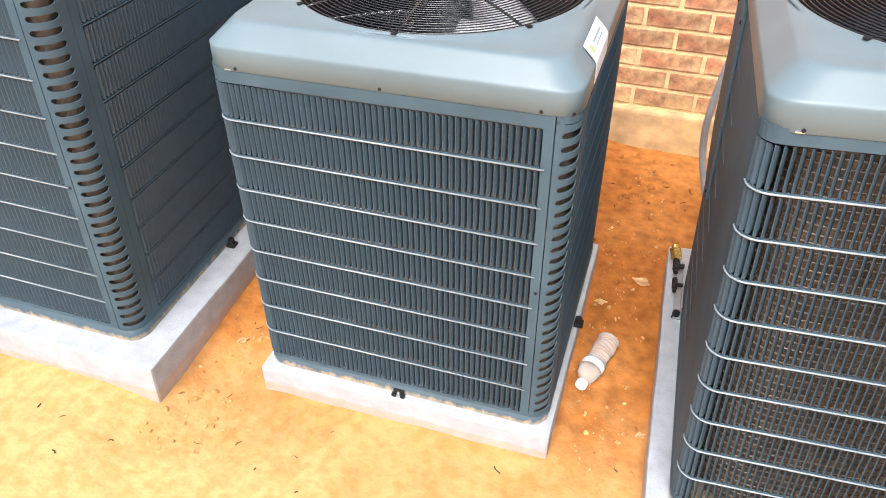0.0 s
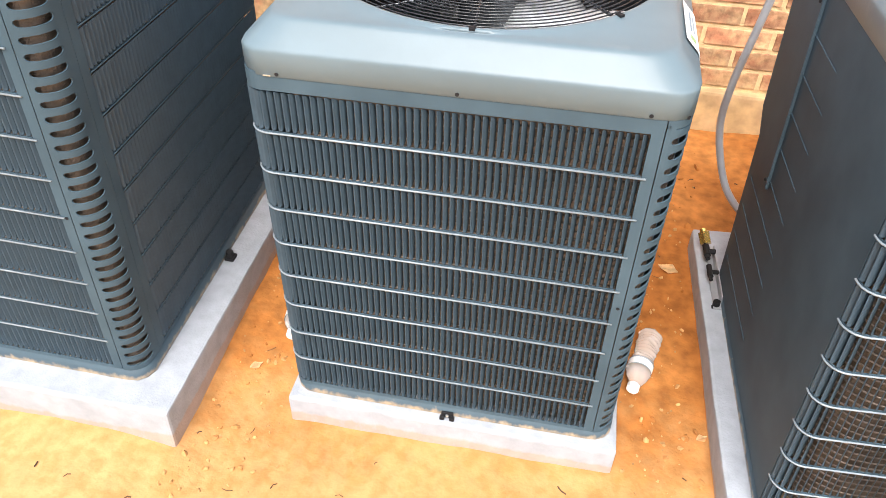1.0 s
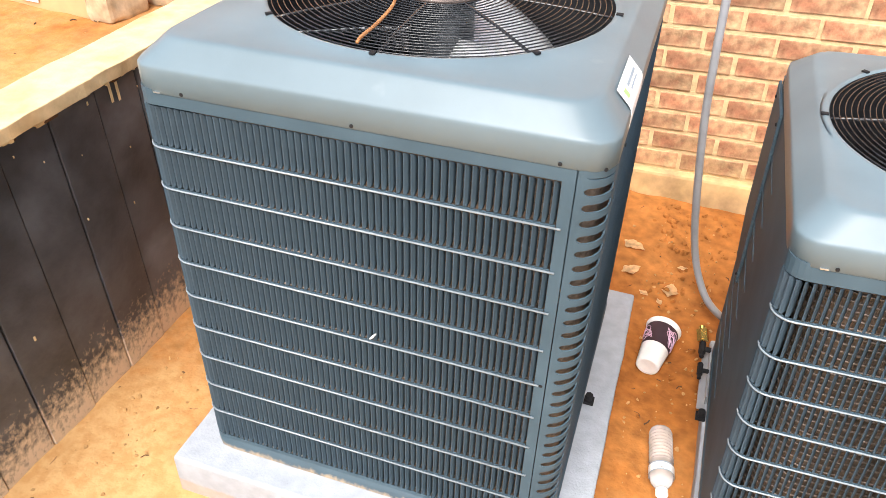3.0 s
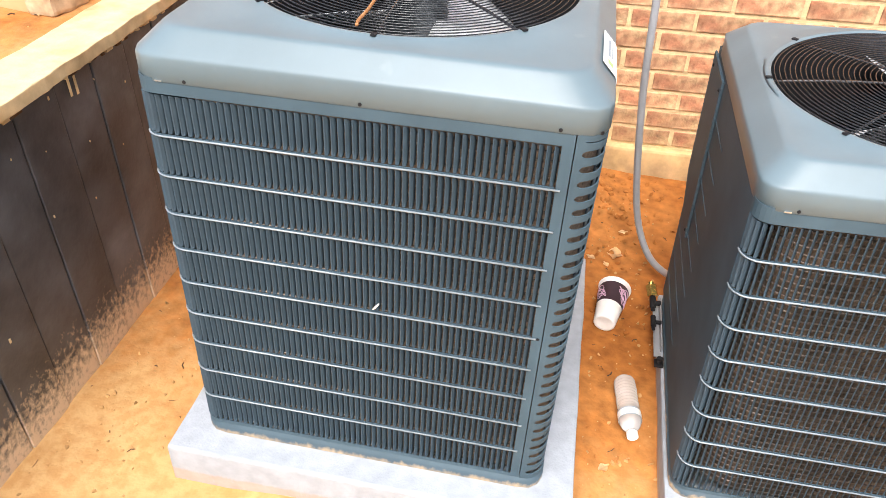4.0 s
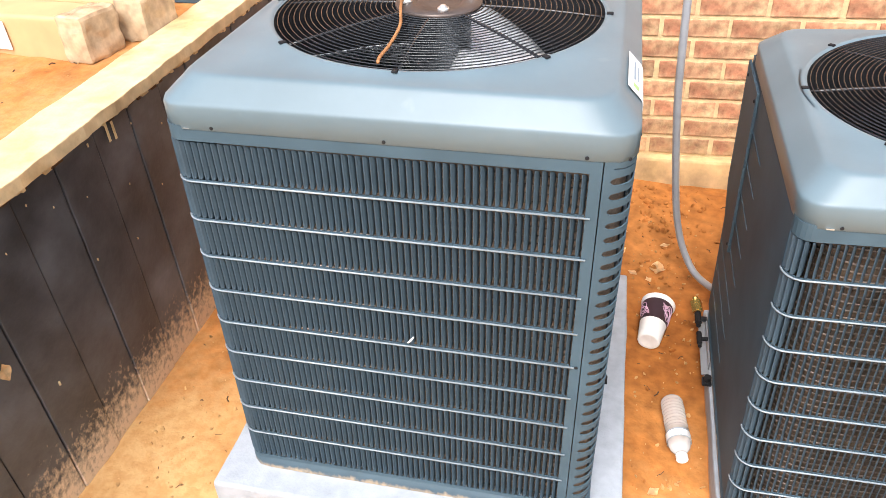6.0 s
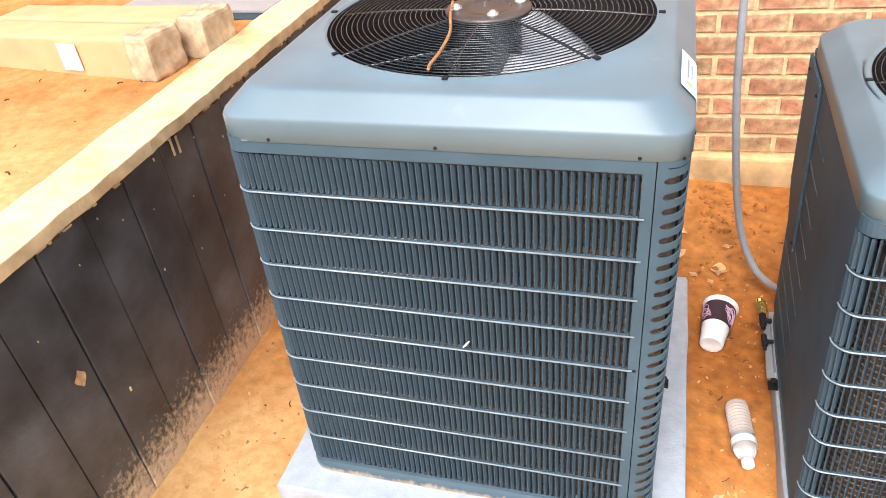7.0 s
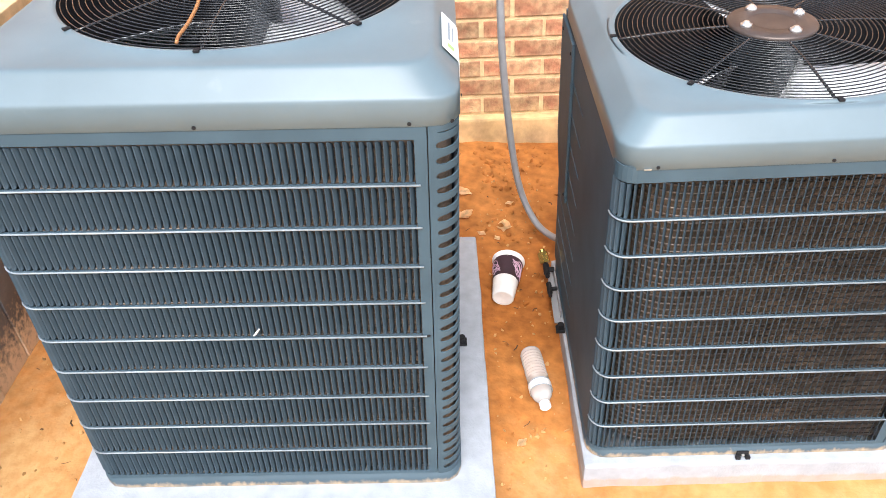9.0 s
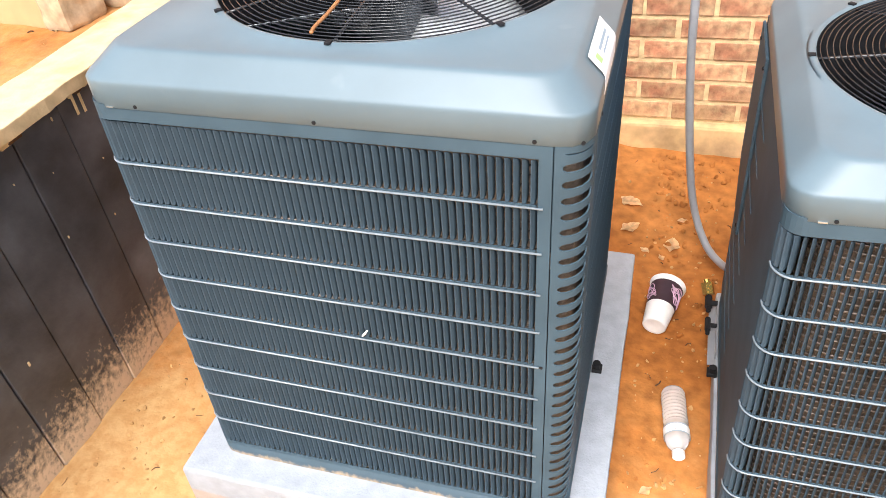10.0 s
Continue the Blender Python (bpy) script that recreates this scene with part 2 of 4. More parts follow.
def rod(bm, pts, r, sides=8, closed=False, mat=0):
    """A round bar along points."""
    pts = [Vector(p) for p in pts]
    n, rings = len(pts), []
    up = Vector((0, 0, 1))
    for i, p in enumerate(pts):
        a = pts[(i - 1) % n] if closed or i else p
        b = pts[(i + 1) % n] if closed or i < n - 1 else p
        d = (b - a).normalized()
        s = d.cross(up if abs(d.z) < 0.95 else Vector((1, 0, 0))).normalized()
        u = s.cross(d)
        rr = r[i] if isinstance(r, (list, tuple)) else r
        rings.append([bm.verts.new(p + (s * math.cos(2 * math.pi * k / sides) + u * math.sin(2 * math.pi * k / sides)) * rr) for k in range(sides)])
    for i in range(n if closed else n - 1):
        a, b = rings[i], rings[(i + 1) % n]
        for k in range(sides):
            bm.faces.new((a[k], a[(k + 1) % sides], b[(k + 1) % sides], b[k])).material_index = mat
    if not closed:
        bm.faces.new(rings[0][::-1]).material_index = mat
        bm.faces.new(rings[-1]).material_index = mat
    return bm


def turned(bm, profile, sides=24, mat=0):
    """A body turned about z from (radius, z) pairs."""
    rings = [[bm.verts.new((r * math.cos(2 * math.pi * k / sides), r * math.sin(2 * math.pi * k / sides), z)) for k in range(sides)] for r, z in profile]
    for a, b in zip(rings, rings[1:]):
        for k in range(sides):
            bm.faces.new((a[k], a[(k + 1) % sides], b[(k + 1) % sides], b[k])).material_index = mat
    bm.faces.new(rings[0][::-1]).material_index = mat
    bm.faces.new(rings[-1]).material_index = mat
    return bm


def smooth_curve(points, steps=8):
    """A Catmull-Rom line through points."""
    p = [Vector(q) for q in points]
    p = [p[0] * 2 - p[1]] + p + [p[-1] * 2 - p[-2]]
    out = []
    for i in range(1, len(p) - 2):
        for k in range(steps):
            t = k / steps
            out.append(0.5 * (2 * p[i] + (p[i + 1] - p[i - 1]) * t + (2 * p[i - 1] - 5 * p[i] + 4 * p[i + 1] - p[i + 2]) * t * t + (3 * p[i] - p[i - 1] - 3 * p[i + 1] + p[i + 2]) * t ** 3))
    out.append(p[-2])
    return out


def rounded_loop(hx, hy, r, n=160):
    """Points of a rounded rectangle, by even angles of sight from its middle."""
    out = []
    for k in range(n):
        a = 2 * math.pi * (k + 0.5) / n
        c, s = math.cos(a), math.sin(a)
        t = min(hx / max(abs(c), 1e-9), hy / max(abs(s), 1e-9))
        x, y = t * c, t * s
        if abs(x) > hx - r and abs(y) > hy - r:
            ox, oy = math.copysign(hx - r, x), math.copysign(hy - r, y)
            b = c * ox + s * oy
            t = b + math.sqrt(max(b * b - (ox * ox + oy * oy - r * r), 0))
            x, y = t * c, t * s
        out.append((x, y))
    return out


def loops_mesh(bm, loops, mat=0):
    """Joins closed loops of equally many points."""
    rows = [[bm.verts.new(p) for p in loop] for loop in loops]
    n = len(rows[0])
    for a, b in zip(rows, rows[1:]):
        for k in range(n):
            bm.faces.new((a[k], a[(k + 1) % n], b[(k + 1) % n], b[k])).material_index = mat
    return rows


BAND, PITCH = 0.0857, 0.0127


class Course:
    """A line in plan, of straight runs and one rounded corner: place and outward normal by length."""

    def __init__(self, start, along, first, radius, turn, last):
        self.start, self.d = Vector((*start, 0)), Vector((*along, 0)).normalized()
        self.first, self.radius, self.turn, self.last = first, radius, turn, last
        self.bend = radius * math.pi / 2
        self.length = first + self.bend + last

    def at(self, s):
        side = Vector((-self.d.y, self.d.x, 0)) * self.turn
        if s <= self.first:
            return self.start + self.d * s, -side
        centre = self.start + self.d * self.first + side * self.radius
        if s <= self.first + self.bend:
            a = (s - self.first) / self.radius
            out = -side * math.cos(a) + self.d * math.sin(a)
            return centre + out * self.radius, out
        return centre + self.d * self.radius + side * (s - self.first - self.bend), self.d.copy()

    def samples(self, s0, s1):
        cuts = [s0] + [self.first + self.bend * k / 6 for k in range(7) if s0 < self.first + self.bend * k / 6 < s1] + [s1]
        return cuts


def strip(bm, course, s0, s1, z0, z1, thick=0.002, proud=0.0):
    rows = []
    for s in course.samples(s0, s1):
        p, n = course.at(s)
        a, b = p + n * proud, p + n * (proud - thick)
        rows.append([bm.verts.new((a.x, a.y, z0)), bm.verts.new((a.x, a.y, z1)), bm.verts.new((b.x, b.y, z1)), bm.verts.new((b.x, b.y, z0))])
    for a, b in zip(rows, rows[1:]):
        for k in range(4):
            bm.faces.new((a[k], a[(k + 1) % 4], b[(k + 1) % 4], b[k]))
    bm.faces.new(rows[0][::-1])
    bm.faces.new(rows[-1])


def slat_shape(high, flip=1, depth=1.0):
    """One pressed louvre: a curved blade whose ends run back into the sheet."""
    bm = bmesh.new()
    rows = []
    for z, deep, wide in ((0, 0.10, 0.60), (0.0025, 0.55, 0.82), (0.006, 0.9, 0.93), (0.011, 1, 1), (high - 0.011, 1, 1), (high - 0.006, 0.9, 0.90), (high - 0.0025, 0.55, 0.66), (high, 0.10, 0.30)):
        deep *= depth
        front = [(-0.0046, 0.0008), (-0.0032, -0.0018 * deep), (-0.0004, -0.0052 * deep), (0.0036, -0.0098 * deep)]
        front = [(-0.0046 + (x + 0.0046) * wide, y) for x, y in front]
        back = [(x - 0.0006, y - 0.0006) for x, y in front[::-1]]
        rows.append([bm.verts.new((x * flip, -y, z)) for x, y in front + back])
    n = len(rows[0])
    for a, b in zip(rows, rows[1:]):
        for k in range(n):
            q = (a[k], a[(k + 1) % n], b[(k + 1) % n], b[k])
            bm.faces.new(q if flip < 0 else q[::-1])
    bm.faces.new(rows[0])
    bm.faces.new(rows[-1][::-1])
    bmesh.ops.recalc_face_normals(bm, faces=bm.faces)
    return mesh_of("slat", bm, mat_slat_shaded, True)


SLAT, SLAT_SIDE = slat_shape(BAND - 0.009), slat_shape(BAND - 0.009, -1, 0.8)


def add_slats(bm, course, s, z, shape=SLAT):
    """A joined slat, of the same shape as the single ones."""
    m = slat_pose(course, s, z)
    vs = [bm.verts.new(m @ v.co) for v in shape.vertices]
    for f in shape.polygons:
        bm.faces.new([vs[i] for i in f.vertices]).smooth = True


def slat_pose(course, s, z):
    p, n = course.at(s)
    return Matrix.Translation((p.x, p.y, z)) @ Matrix.Rotation(math.atan2(n.x, -n.y), 4, "Z")


def slotted_post(course, s0, s1, z0, z1, pitch, slot):
    """A corner post of sheet with rows of oval slots: cells joined to slot rims that are folded inward."""
    bm = bmesh.new()
    K = 20
    mid_s, half_s = (slot[0] + slot[1]) / 2, (slot[1] - slot[0]) / 2
    rz = 0.0074
    count = int(round((z1 - z0) / pitch))

    def put(s, z, inward=0.0):
        p, n = course.at(s)
        p = p - n * inward
        return bm.verts.new((p.x, p.y, z))

    for i in range(count):
        za, zb = z0 + i * pitch, z0 + (i + 1) * pitch
        zc = (za + zb) / 2
        outer, rim, fold = [], [], []
        steps = (-1.0, -0.985, -0.93, -0.8, -0.5, 0.0, 0.5, 0.8, 0.93, 0.985, 1.0)
        ring = [(u, 1) for u in steps] + [(u, -1) for u in steps[-2:0:-1]]
        for u, side in ring:
            x, y = half_s * u, side * rz * math.sqrt(max(0.0, 1 - abs(u) ** 7))
            edge = half_s + 0.004
            if abs(u) == 1.0:
                outer.append(put(mid_s + edge * u, zc))
            elif abs(u) == 0.985:
                outer.append(put(mid_s + math.copysign(edge, u), zc + side * pitch / 2))
            else:
                outer.append(put(mid_s + x, zc + side * pitch / 2))
            rim.append(put(mid_s + x, zc + y))
            fold.append(put(mid_s + x * 0.99, zc + y * 0.96, 0.0025))
        for a, b in ((outer, rim), (rim, fold)):
            for k in range(K):
                bm.faces.new((a[k], a[(k + 1) % K], b[(k + 1) % K], b[k]))
    strip(bm, course, s0, mid_s - half_s - 0.0035, z0, z1)
    strip(bm, course, mid_s + half_s + 0.0035, s1, z0, z1)
    bmesh.ops.recalc_face_normals(bm, faces=bm.faces)
    return bm


# ---- condensers ----
def condenser(W, D, bands, foot, R, label, at, fan_turn, bracket_y, seam_in, sticker_at, top_strip):
    unit = tagged(new("condenser", None), label, "air conditioner", "row of condensers")
    unit.matrix_world = at
    hx, hy = W / 2, D / 2
    y0 = -hy
    zb = foot
    zt = zb + bands * BAND
    zc = zt + top_strip
    rl, rr = 0.036, 0.045
    seam = hx - seam_in
    # base pan
    bm = bmesh.new()
    loops = []
    for z, off in ((0.0, 0.002), (0.004, 0.004), (foot - 0.012, 0.004), (foot - 0.010, 0.0), (foot + 0.004, -0.001)):
        loops.append([(x, y, z) for x, y in rounded_loop(hx + off - 0.001, hy + off - 0.001, rr)])
    rows = loops_mesh(bm, loops)
    bm.faces.new(rows[0][::-1])
    part("base_pan", bm, mat_base, unit, "base pan streaked with dried orange mud", True)
    # front louvre panel, which wraps round the near corner
    front = Course((seam - 0.002, y0), (-1, 0), seam - 0.002 + hx - rl, rl, -1, 0.004)
    bm = bmesh.new()
    strip(bm, front, 0, front.length, zt - 0.002, zc + 0.006)
    strip(bm, front, 0, front.length, zb - 0.006, zb + 0.004)
    strip(bm, front, 0, 0.020, zb + 0.004, zt - 0.002)
    strip(bm, front, front.length - 0.006, front.length, zb + 0.004, zt - 0.002)
    panel = part("front_panel", bm, mat_case, unit, "louvred steel coil guard")
    for i in range(1, bands):
        bm = bmesh.new()
        strip(bm, front, 0.022, front.length - 0.006, zb + i * BAND - 0.0035, zb + i * BAND + 0.0035, 0.002, -0.001)
        part("rail", bm, mat_case, panel)
    rest = bmesh.new()
    count = int((front.length - 0.0258 - 0.008) / PITCH) + 1
    made = 0
    for i in range(bands):
        for k in range(count):
            s, z = 0.0258 + k * PITCH, zb + i * BAND + 0.0045
            # the louvres of the upper bands are single parts
            if i >= bands - 6 and made < 300:
                ob = new("slat", SLAT)
                ob.parent, ob.matrix_local = panel, slat_pose(front, s, z)
                made += 1
            else:
                add_slats(rest, front, s, z)
    tagged(part("lower_slats", rest, mat_slat_shaded, panel), kind="stuff")
    for i in range(1, bands):
        bm = bmesh.new()
        pts = []
        for s in front.samples(0.012, front.length - 0.002):
            p, n = front.at(s)
            p = p + n * (0.0024 if s < front.first else 0.0010)
            pts.append((p.x, p.y, zb + i * BAND))
        rod(bm, pts, 0.0019, 8)
        part("wire", bm, mat_wire, panel, "", True)
    # corner post with slots
    post_line = Course((seam, y0), (1, 0), hx - rr - seam, rr, 1, 0.03)
    bm = slotted_post(post_line, 0.0, post_line.length, zb, zt + 0.016, BAND / 3, (0.012, seam_in + 0.030))
    strip(bm, post_line, 0, post_line.length, zt + 0.010, zc + 0.006)
    strip(bm, post_line, 0, post_line.length, zb - 0.008, zb)
    part("corner_post", bm, mat_case, unit, "rounded corner post with oval slots", True).data.set_sharp_from_angle(angle=radians(40))
    bm = bmesh.new()
    strip(bm, post_line, 0.004, post_line.length - 0.004, zb, zt, 0.004, -0.013)
    part("corner_coil", bm, mat_coil, unit, "dull brown finned coil")
    # right side louvre panel
    side = Course((hx, y0 + rr + 0.031), (0, 1), D - rr - 0.031 - 0.05, 0.05, 1, 0.01)
    bm = bmesh.new()
    strip(bm, side, 0, side.length, zt - 0.002, zc + 0.006)
    strip(bm, side, 0, side.length, zb - 0.006, zb + 0.004)
    strip(bm, side, 0, 0.024, zb + 0.004, zt - 0.002)
    sp = part("side_panel", bm, mat_case, unit, "louvred steel coil guard")
    for i in range(1, bands):
        bm = bmesh.new()
        strip(bm, side, 0.024, side.length, zb + i * BAND - 0.0030, zb + i * BAND + 0.0030, 0.002, -0.003)
        part("rail", bm, mat_case, sp)
    rest = bmesh.new()
    for i in range(bands):
        for k in range(int((side.length - 0.04) / PITCH)):
            add_slats(rest, side, 0.032 + k * PITCH, zb + i * BAND + 0.0045, SLAT_SIDE)
    tagged(part("side_slats", rest, mat_slat_shaded, sp), kind="stuff")
    for i in range(1, bands):
        bm = bmesh.new()
        pts = []
        for s in side.samples(0.014, side.length - 0.002):
            p, n = side.at(s)
            p = p - n * 0.0015
            pts.append((p.x, p.y, zb + i * BAND))
        rod(bm, pts, 0.0014, 6)
        part("wire", bm, mat_case, sp, "", True)
    # left service panel and back panel
    bm = bmesh.new()
    box(bm, -hx, -hx + 0.003, y0 + rl + 0.0042, hy - 0.004, zb - 0.006, zc + 0.006)
    sv = part("service_panel", bm, mat_case, unit, "plain steel side panel with pressed ribs")
    for k in range(1, bands):
        bm = bmesh.new()
        rod(bm, [(-hx - 0.0005, y, zb + k * BAND) for y in (0.02, 0.04, hy - 0.25, hy - 0.03)], [0.0003, 0.0016, 0.0016, 0.0016], 6)
        part("rib", bm, mat_case, sv)
    bm = bmesh.new()
    box(bm, -hx + 0.004, hx - 0.05, hy - 0.004, hy - 0.001, zb - 0.006, zc + 0.006)
    part("back_panel", bm, mat_case, unit)
    bm = bmesh.new()
    prof = ((hy - 0.19, zc - 0.012), (hy + 0.012, zc - 0.012), (hy + 0.012, zc - 0.36), (hy - 0.06, zc - 0.47), (hy - 0.19, zc - 0.47))
    va = [bm.verts.new((-hx - 0.007, y, z)) for y, z in prof]
    vb = [bm.verts.new((-hx - 0.0005, y, z)) for y, z in prof]
    bm.faces.new(va), bm.faces.new(vb[::-1])
    for k in range(5):
        bm.faces.new((va[k], vb[k], vb[(k + 1) % 5], va[(k + 1) % 5]))
    bmesh.ops.recalc_face_normals(bm, faces=bm.faces)
    bmesh.ops.bevel(bm, geom=list(bm.edges), offset=0.002, segments=2, affect="EDGES")
    cover = part("control_cover", bm, mat_case, unit, "plain control box cover")
    for y, z in ((hy - 0.175, zc - 0.04), (hy - 0.175, zc - 0.45), (hy - 0.02, zc - 0.04)):
        bm = bmesh.new()
        turned(bm, ((0.0045, 0), (0.0045, 0.002), (0.002, 0.0035)), 8)
        o = part("screw", bm, mat_dark, cover)
        o.matrix_local = pose(-hx - 0.007, y, z, 0, -90, 0)
    # coil behind the louvres
    cl = Course((hx - 0.06, y0 + 0.022), (-1, 0), 2 * hx - 0.06 - 0.040 - 0.11, 0.11, -1, 0.25)
    bm = bmesh.new()
    strip(bm, cl, 0, cl.length, zb - 0.004, zt + 0.01, 0.02)
    coil = part("coil", bm, mat_coil, unit, "dull brown finned coil")
    z = zb + 0.008
    while z < zt - 0.004:
        bm = bmesh.new()
        pts = []
        for q in cl.samples(0.001, cl.length):
            p, n = cl.at(q)
            p = p + n * 0.0015
            pts.append((p.x, p.y, z))
        rod(bm, pts, 0.0020, 6)
        part("tube", bm, mat_tube, coil, "", True)
        z += BAND / 5
    sc = Course((hx - 0.028, y0 + 0.08), (0, 1), D - 0.2, 0.05, 1, 0.05)
    bm = bmesh.new()
    strip(bm, sc, 0, sc.length, zb - 0.004, zt + 0.01, 0.02)
    part("coil", bm, mat_coil, unit, "dull brown finned coil")
    # inner shell keeps the inside dark
    bm = bmesh.new()
    box(bm, -hx + 0.07, hx - 0.07, y0 + 0.07, hy - 0.07, 0.006, 0.012)
    part("pan_floor", bm, mat_inside, unit)
    # cap
    bm = bmesh.new()
    loops = []
    for z, off, r in ((0.004, -0.003, 0.045), (0.0, 0.0005, 0.047), (0.001, 0.0018, 0.047), (0.040, 0.0018, 0.047), (0.0445, 0.0016, 0.047), (0.0475, 0.0004, 0.047), (0.0500, -0.0020, 0.047), (0.0530, -0.0050, 0.047), (0.0800, -0.0320, 0.05), (0.0830, -0.0350, 0.05), (0.0852, -0.0378, 0.05), (0.0866, -0.0415, 0.05), (0.0872, -0.0460, 0.05), (0.0874, -0.0520, 0.05)):
        loops.append([(x, y, zc + z) for x, y in rounded_loop(hx + off, hy + off, r)])
    circ = lambda r, z: [(r * math.cos(2 * math.pi * (k + 0.5) / 160), r * math.sin(2 * math.pi * (k + 0.5) / 160), z) for k in range(160)]  # noqa: E731
    loops += [circ(R + 0.016, zc + 0.0882), circ(R + 0.010, zc + 0.0915), circ(R + 0.004, zc + 0.0915), circ(R, zc + 0.088)]
    loops_mesh(bm, loops)
    cap = part("cap", bm, mat_cap_skylit, unit, "smooth moulded top cap with sloped shoulders", True)
    bm = bmesh.new()
    loops_mesh(bm, [circ(R + 0.0005, zc + 0.0875), circ(R - 0.004, zc + 0.072), circ(R - 0.006, zc + 0.055), circ(R - 0.008, zc - 0.10), circ(R + 0.02, zc - 0.16)])
    part("fan_ring", bm, mat_dark, unit, "black ring round the fan opening", True)
    for x in (-0.31 if bands == 10 else -0.301, 0.0, seam - 0.028, hx - 0.012):
        bm = bmesh.new()
        turned(bm, ((0.0034, 0), (0.0034, 0.0010), (0.002, 0.0015)), 8)
        o = part("screw", bm, mat_dark, cap)
        o.matrix_local = pose(x, y0 - 0.002 if x < hx - 0.02 else y0 + 0.006, zc + 0.006, 90, 0, 0 if x < hx - 0.02 else 40)
    bm = bmesh.new()
    turned(bm, ((0.0034, 0), (0.0034, 0.0010), (0.002, 0.0015)), 8)
    part("screw", bm, mat_dark, cap).matrix_local = pose(hx + 0.004, y0 + 0.09, zc + 0.008, 0, 90, 0)
    bm = bmesh.new()
    turned(bm, ((0.0034, 0), (0.0034, 0.0010), (0.002, 0.0015)), 8)
    part("screw", bm, mat_dark, unit).matrix_local = pose(seam - 0.010, y0 - 0.001, zb + bands * BAND * 0.5, 90, 0, 0)
    bm = bmesh.new()
    box(bm, -hx + 0.045, -hx + 0.058, y0 - 0.003, y0 - 0.001, zc + 0.0015, zc + 0.0035)
    part("slot_mark", bm, mat_bolt, cap)
    # grille: rings on spokes
    zg = zc + 0.088
    bm = bmesh.new()
    n_rings = 24
    for i in range(n_rings):
        r = 0.085 + (R + 0.004 - 0.085) * i / (n_rings - 1)
        sag = 0.010 * (1 - ((r - 0.08) / (R - 0.08)) ** 2)
        rod(bm, [(r * math.cos(2 * math.pi * k / 72), r * math.sin(2 * math.pi * k / 72), zg + sag) for k in range(72)], 0.0013, 5, True)
    grille = part("fan_grille", bm, mat_grille, unit, "black wire fan grille", True)
    for k in range(8):
        a = radians(fan_turn + 45 * k)
        bm = bmesh.new()
        pts = []
        for j in range(9):
            r = 0.06 + (R + 0.006 - 0.06) * j / 8
            pts.append((r * math.cos(a), r * math.sin(a), zg + 0.013 * (1 - max(0, (r - 0.08) / (R - 0.08)) ** 2) - 0.0042))
        rod(bm, pts, 0.0028, 6)
        part("spoke", bm, mat_grille, grille, "", True)
        bm = bmesh.new()
        box(bm, -0.009, 0.004, -0.005, 0.005, 0, 0.004, 0.001)
        part("clip", bm, mat_dark, grille).matrix_local = pose((R + 0.012) * math.cos(a), (R + 0.012) * math.sin(a), zc + 0.0905, 0, 0, fan_turn + 45 * k)
    # motor plate with its bolts
    bm = bmesh.new()
    turned(bm, ((0.062, -0.16), (0.066, -0.155), (0.066, -0.01), (0.088, -0.006), (0.090, 0.0), (0.086, 0.004), (0.05, 0.006), (0.046, 0.002), (0.0455, 0.002)), 40)
    motor = part("motor", bm, [mat_motorcan, mat_motor], unit, "round fan motor with a brown top plate", True)
    for f in motor.data.polygons:
        f.material_index = 1 if f.center.z > -0.009 else 0
    motor.matrix_local = pose(0, 0, zg + 0.012)
    for k in range(4):
        bm = bmesh.new()
        turned(bm, ((0.012, 0), (0.012, 0.006), (0.0075, 0.008), (0.006, 0.011), (0.004, 0.012)), 10)
        a = radians(fan_turn + 20 + 90 * k)
        part("bolt", bm, mat_bolt, motor, "zinc bolt", True).matrix_local = pose(0.066 * math.cos(a), 0.066 * math.sin(a), 0.004)
    # fan
    fan = new("fan", None)
    fan.parent = unit
    for k in range(3):
        bm = bmesh.new()
        rows = []
        for j in range(9):
            f = j / 8
            r = 0.05 + (R - 0.028 - 0.05) * f
            wide = radians(20 + 8 * math.sin(f * math.pi * 0.75))
            row = []
            for i in range(7):
                u = i / 6 - 0.5
                a = 2 * u * wide + radians(16) * f
                row.append((r * math.cos(a), r * math.sin(a), zc - 0.02 + u * 0.13 * (0.6 + 0.4 * f) + 0.012 * (0.25 - u * u)))
            rows.append(row)
        top = [[bm.verts.new(p) for p in row] for row in rows]
        low = [[bm.verts.new((p[0], p[1], p[2] - 0.0018)) for p in row] for row in rows]
        for j in range(8):
            for i in range(6):
                bm.faces.new((top[j][i], top[j][i + 1], top[j + 1][i + 1], top[j + 1][i]))
                bm.faces.new((low[j][i], low[j + 1][i], low[j + 1][i + 1], low[j][i + 1]))
        edge_t = [top[0][i] for i in range(7)] + [top[j][6] for j in range(1, 9)] + [top[8][i] for i in range(5, -1, -1)] + [top[j][0] for j in range(7, 0, -1)]
        edge_l = [low[0][i] for i in range(7)] + [low[j][6] for j in range(1, 9)] + [low[8][i] for i in range(5, -1, -1)] + [low[j][0] for j in range(7, 0, -1)]
        for i in range(len(edge_t)):
            j = (i + 1) % len(edge_t)
            bm.faces.new((edge_t[i], edge_l[i], edge_l[j], edge_t[j]))
        bmesh.ops.recalc_face_normals(bm, faces=bm.faces)
        part("blade", bm, mat_alu, fan, "bright aluminium fan blade", True).matrix_local = pose(0, 0, 0, 0, 0, fan_turn - 62 + 120 * k)
    # hold-down latch at the foot, foot bolt at the side
    bm = bmesh.new()
    box(bm, -0.014, 0.014, y0 - 0.010, y0 - 0.0045, 0.002, 0.019, 0.0015)
    box(bm, -0.017, -0.006, y0 - 0.018, y0 - 0.009, 0.0, 0.010, 0.0015)
